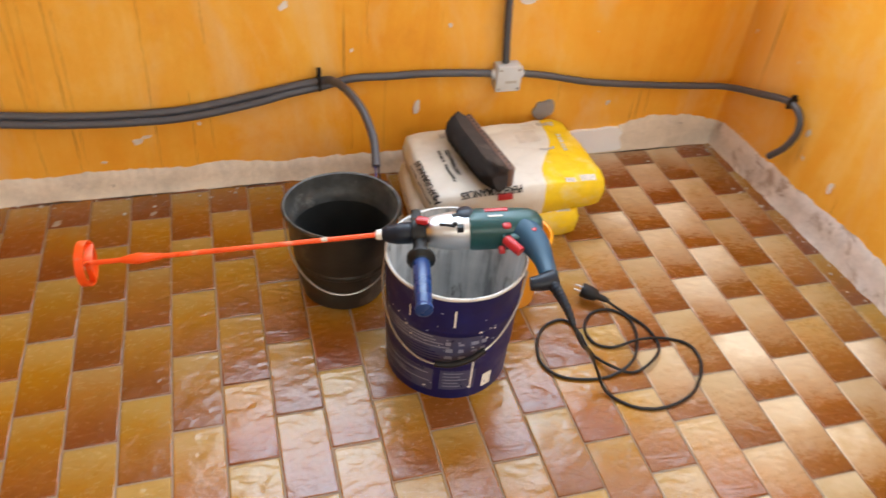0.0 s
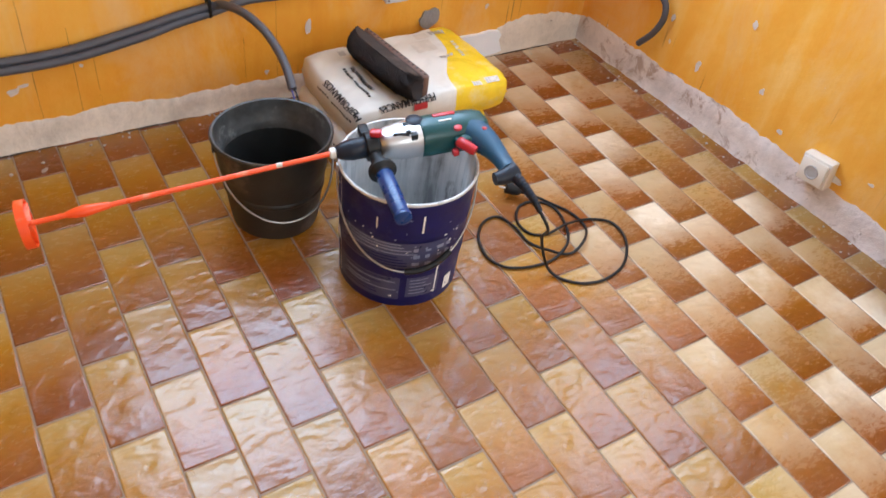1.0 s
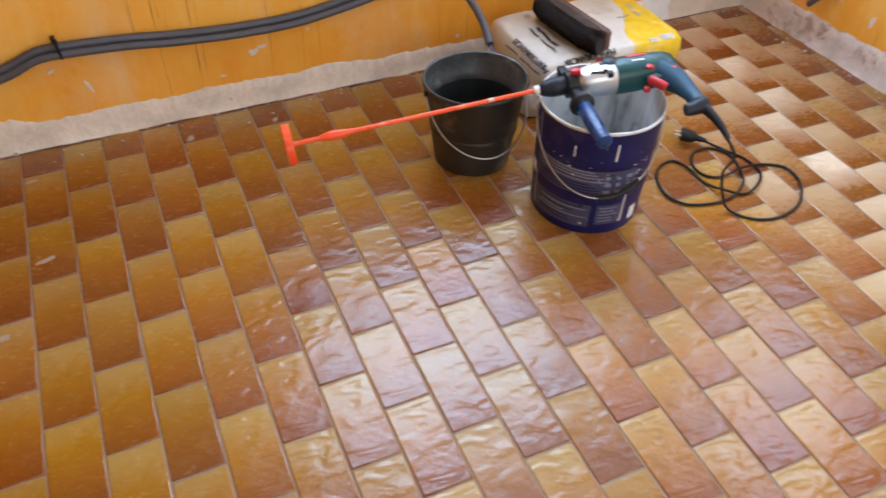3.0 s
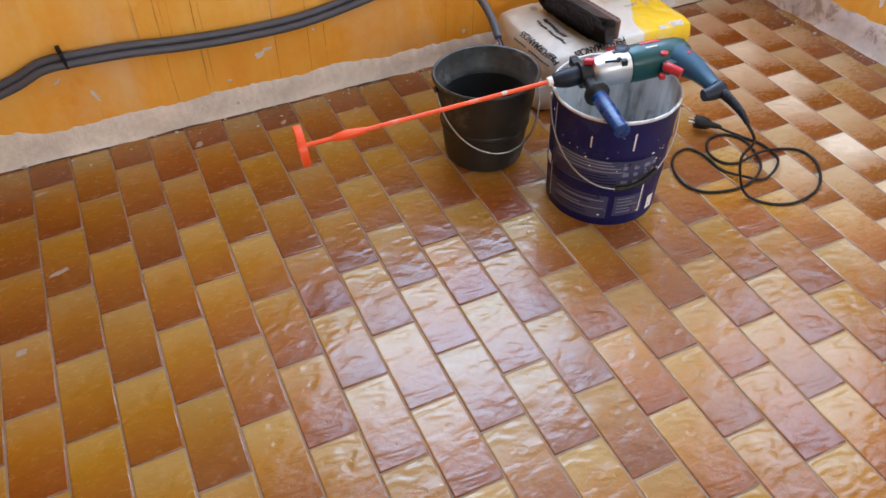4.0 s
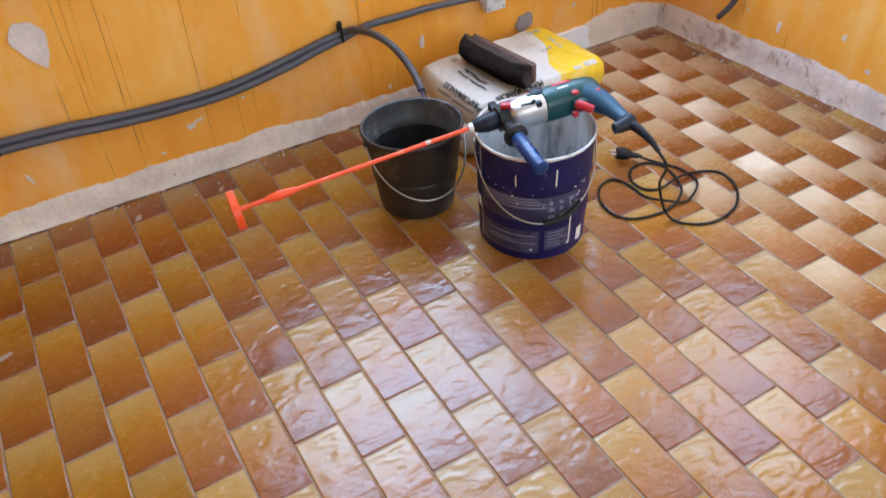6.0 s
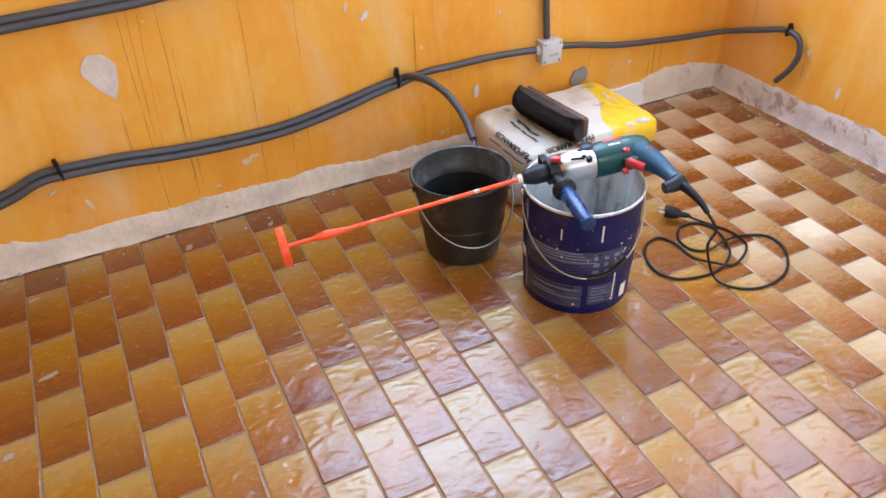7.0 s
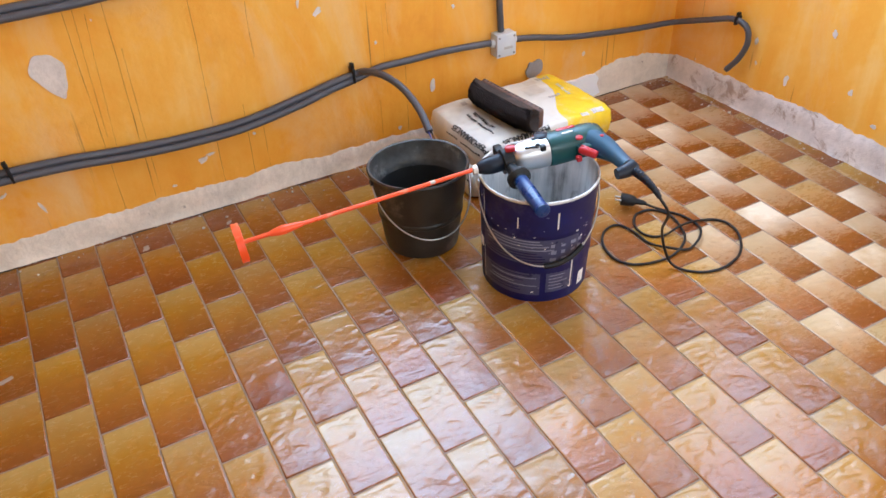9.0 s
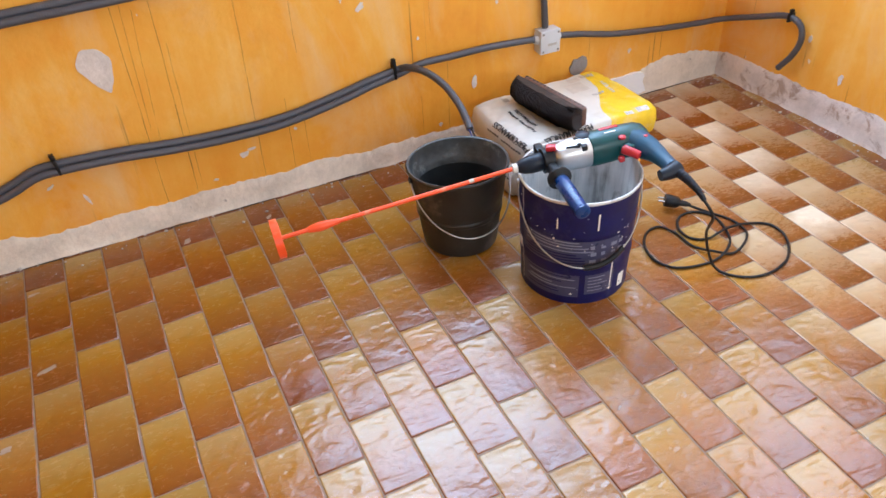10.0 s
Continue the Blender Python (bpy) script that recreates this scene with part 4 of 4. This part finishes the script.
    for k in range(6):
        patch(0.70 + 0.008 * k, 0.745 + 0.008 * k, -0.10 + 0.09 * k, -0.035 + 0.09 * k, PALEINK)
    for k in range(4):
        patch(0.44 + 0.045 * k, 0.475 + 0.045 * k, -0.02, 0.05, GREYINK)
    patch(0.50, 0.62, -0.95, -0.84, PAPER)
    patch(0.68, 0.86, -0.95, -0.82, PAPER)
    for k in range(5):
        patch(0.69 + k * 0.034, 0.707 + k * 0.034, -0.945, -0.83, GREYINK)
    for k in range(3):
        patch(0.51 + k * 0.034, 0.527 + k * 0.034, -0.94, -0.86, GREYINK)
    patch(-0.30, -0.13, -0.9988, -0.975, RED, "print_bar", "plain red printed dot")
    ear = bmesh.new()
    box(ear, lx / 2 - 0.012, lx / 2 + 0.006, -ly / 2 + 0.03, ly / 2 - 0.03, h * 0.42, h * 0.52, 0.003)
    part("folded_seam", ear, YELLOW, b)
    return b


bag("paper_bag", pose(1.030, 0.592, 0.0, 0, 0, -2), 0.446, 0.300, 0.092, 2.0, "filled paper bag, white with a yellow end, under another", [])
bag("paper_bag", pose(1.064, 0.594, 0.083, 0, 0, 2), 0.484, 0.316, 0.098, 7.0, "filled paper bag, white with a yellow end, under a broom head",
    [("PERFORMANCES", -0.36, -0.945, 0.0225, 180, INK), ("PERFORMANCES", -0.955, -0.45, 0.0235, 90, INK), ("PERFORMANCES", -0.60, -0.12, 0.0150, 90, INK)])

# ---------------------------------------------------------------- broom head on the bags
ba, bb = Vector((0.945, 0.690, 0)), Vector((0.984, 0.418, 0))
bd = (bb - ba).normalized()
bn = Vector((-bd.y, bd.x, 0))
if bn.x < 0:
    bn = -bn
BL = (bb - ba).length
BM = Matrix(((bd.x, bn.x, 0, ba.x), (bd.y, bn.y, 0, ba.y), (0, 0, 1, 0.180), (0, 0, 0, 1)))
broom = thing("broom_head", "dark bristled broom head lying on its side on the bag", "broom head", BM)
part("block", box(bmesh.new(), 0.004, BL - 0.004, 0.030, 0.052, 0.010, 0.072, 0.010, 4), BROOM, broom, "stained wooden block")
bm = bmesh.new()
NB, MB = 104, 26
for j in range(MB):
    for i in range(NB):
        s = (i + 0.5) / NB * (BL - 0.012) + 0.006
        z = 0.014 + (j + 0.5) / MB * 0.054
        rnd = random.Random(i * 31 + j)
        fan = (j / (MB - 1) - 0.5)
        tuft = random.Random((i // 4) * 97 + (j // 4) * 13)
        mid = (i // 4 * 4 + 2) / NB * (BL - 0.012) + 0.006
        end = Vector((mid + (s - mid) * 0.72 + tuft.uniform(-0.0012, 0.0012) + rnd.uniform(-0.0014, 0.0014) + (s / BL - 0.5) * 0.012,
                      -0.036 + tuft.uniform(-0.0018, 0.0022) + rnd.uniform(-0.0015, 0.0015) + abs(fan) ** 2 * 0.10 + 0.036 * abs(2 * s / BL - 1) ** 6,
                      z + fan * 0.018 + 0.003 + tuft.uniform(-0.0015, 0.0015)))
        root = Vector((s + rnd.uniform(-0.002, 0.002), 0.032, z + rnd.uniform(-0.0016, 0.0016)))
        r = 0.0019
        for k in range(3):
            a0, a1 = 2.1 * k, 2.1 * (k + 1)
            p = [root + r * Vector((math.cos(a0), 0, math.sin(a0))), root + r * Vector((math.cos(a1), 0, math.sin(a1))), end + 1.1 * r * Vector((math.cos(a1), 0, math.sin(a1))), end + 1.1 * r * Vector((math.cos(a0), 0, math.sin(a0)))]
            bm.faces.new([bm.verts.new(q) for q in p])
br = part("bristles", bm, BRISTLE, broom, "dense dark bristles", smooth=False)
tagged(br, kind="stuff")
for i in range(16):
    part("tuft_hole", rot(lathe([(0.0036, 0.0), (0.0036, 0.0012), (0.002, 0.0018)], 8), x=0.014 + i * (BL - 0.028) / 15, y=0.041, z=0.0715), BRISTLE, broom)

# ---------------------------------------------------------------- crumbs along the walls
bm = bmesh.new()
rng = random.Random(11)
for i in range(150):
    if i < 105:
        x, y = rng.uniform(-0.7, 1.85), WALL_Y - 0.012 - abs(rng.gauss(0, 0.035))
    else:
        y = rng.uniform(-0.7, 0.8)
        x = 1.87 + (0.82 - y) * 0.0488 - 0.014 - abs(rng.gauss(0, 0.035))
    r = rng.uniform(0.0012, 0.0042) * (1.6 if rng.random() < 0.08 else 1)
    q = bmesh.ops.create_icosphere(bm, subdivisions=1, radius=r)
    for v in q["verts"]:
        v.co = Vector((v.co.x * rng.uniform(0.7, 1.5), v.co.y * rng.uniform(0.7, 1.4), max(-r * 0.6, v.co.z * 0.7))) + Vector((x, y, r * 0.6))
cr = part("plaster_crumbs", bm, CRUMB, None, "", smooth=False)
tagged(cr, "pale plaster crumbs scattered along the foot of the walls", "debris", kind="stuff")

# dried smears of filler on the tiles
for i, (x, y, rx, ry, turn) in enumerate([(-0.462, 0.368, 0.030, 0.010, 20), (-0.080, 0.715, 0.018, 0.012, 40), (-0.559, 0.158, 0.016, 0.012, 0), (0.155, 0.718, 0.016, 0.008, 60), (-0.478, 0.676, 0.020, 0.007, 10), (0.62, -0.33, 0.010, 0.004, 30),
                                          (0.36, 0.70, 0.008, 0.004, 0), (1.28, 0.66, 0.012, 0.006, 30), (1.74, 0.70, 0.016, 0.007, 10)]):
    ob = part("floor_smear", moved(blob(ragged(rx, ry, 70 + i, 24, 0.4), 0.0006, 0.0006), pose(x, y, 0, 0, 0, turn) @ Matrix.Scale(0.7, 4)), SMEAR, None, "", smooth=False)
    tagged(ob, "thin dried smear of pale filler on a tile", "stain", kind="structure")

# flat dark strips painted as shaded gaps between the last tiles and the wall
for i, (xa, xb) in enumerate([(-0.14, 0.0), (-0.55, -0.25), (0.02, 0.22), (0.30, 0.55), (1.45, 1.80)]):
    bm = bmesh.new()
    rows = []
    for k in range(13):
        x = xa + (xb - xa) * k / 12
        w2 = 0.0035 * math.sin(math.pi * min(1, max(0.03, k / 12))) + 0.0015 * noise.noise((x * 40, i, 0))
        y = WALL_Y - 0.016 - 0.004 * noise.noise((x * 15, i, 2))
        rows.append((bm.verts.new((x, y - max(0.0006, w2), 0.0012)), bm.verts.new((x, y + max(0.0006, w2), 0.0012))))
    for a, b in zip(rows, rows[1:]):
        bm.faces.new((a[0], b[0], b[1], a[1]))
    tagged(part("floor_gap", bm, CRACK, None, "", smooth=False), "dark ragged strip for the shaded gap between the tiles and the wall", "gap", kind="structure")

# ---------------------------------------------------------------- floor: grout bed and brick-bond tiles
TW, TL, GAP = 0.1, 0.2, 0.0030
floor = slab("floor", [(-2.3, 2.3, -3.0, 1.0, -0.10, -0.0022)], GROUT, Matrix(), "brick-bond floor of glazed orange-brown tiles with pale grout", "floor")


def tile_geometry():
    """One tile lying with its top at z = 0: corners of the top, of its rounded shoulder and of its foot."""
    hx, hy = (TW - GAP) / 2, (TL - GAP) / 2
    v = []
    for inset, z in ((0.0030, 0.0), (0.0010, -0.0008), (0.0, -0.0024), (0.0, -0.008)):
        v += [(-hx + inset, -hy + inset, z), (hx - inset, -hy + inset, z), (hx - inset, hy - inset, z), (-hx + inset, hy - inset, z)]
    f = [(0, 1, 2, 3)]
    for k in range(3):
        for i in range(4):
            j = (i + 1) % 4
            f.append((4 * k + i, 4 * k + 4 + i, 4 * k + 4 + j, 4 * k + j))
    return v, f


def tile_uv(me):
    uv = me.uv_layers.new(name="UVMap")
    for loop in me.loops:
        n = loop.vertex_index % 16
        x, y, _ = TV[n]
        uv.data[loop.index].uv = ((x / TW + 0.5), (y / TL + 0.5))


TV, TF = tile_geometry()
me = bpy.data.meshes.new("tile")
me.from_pydata(TV, [], TF)
tile_uv(me)
for p in me.polygons:
    p.use_smooth = True
me.polygons[0].use_smooth = False
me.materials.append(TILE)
rng = random.Random(5)
far_v, far_f = [], []
for u in range(-23, 20):
    off = 0.0 if u % 2 == 0 else 0.5
    for k in range(-16, 6):
        cx, cy = (u + 0.5) * TW, (k + 0.5 + off) * TL
        wide = 1.05 if cx > 1.0 else 1.0             # the courses near the side wall are laid a little wider and out of step
        cx, cy = cx + 0.05 * max(0.0, cx - 1.0), cy + 0.055 * max(0.0, cx - 0.95)
        if cy - TL / 2 > WALL_Y or cy < -3.0 or cx < -2.3:
            continue
        tilt = pose(cx + rng.uniform(-0.0006, 0.0006), cy + rng.uniform(-0.0008, 0.0008), rng.uniform(-0.0004, 0.0004), rng.uniform(-0.35, 0.35), rng.uniform(-0.5, 0.5), rng.uniform(-0.25, 0.25)) @ Matrix.Diagonal((wide, 1, 1, 1))
        if -0.72 < cx and -0.95 < cy:
            t = new("tile", me)
            t.matrix_world = tilt
            t.parent = floor
        else:
            n = len(far_v)
            far_v += [tuple(tilt @ Vector(q)) for q in TV]
            far_f += [tuple(n + i for i in q) for q in TF]
me2 = bpy.data.meshes.new("tiles_beyond")
me2.from_pydata(far_v, [], far_f)
tile_uv(me2)
me2.materials.append(TILE_FAR)
far = new("tiles_beyond", me2)
far.parent = floor
tagged(far, kind="stuff")
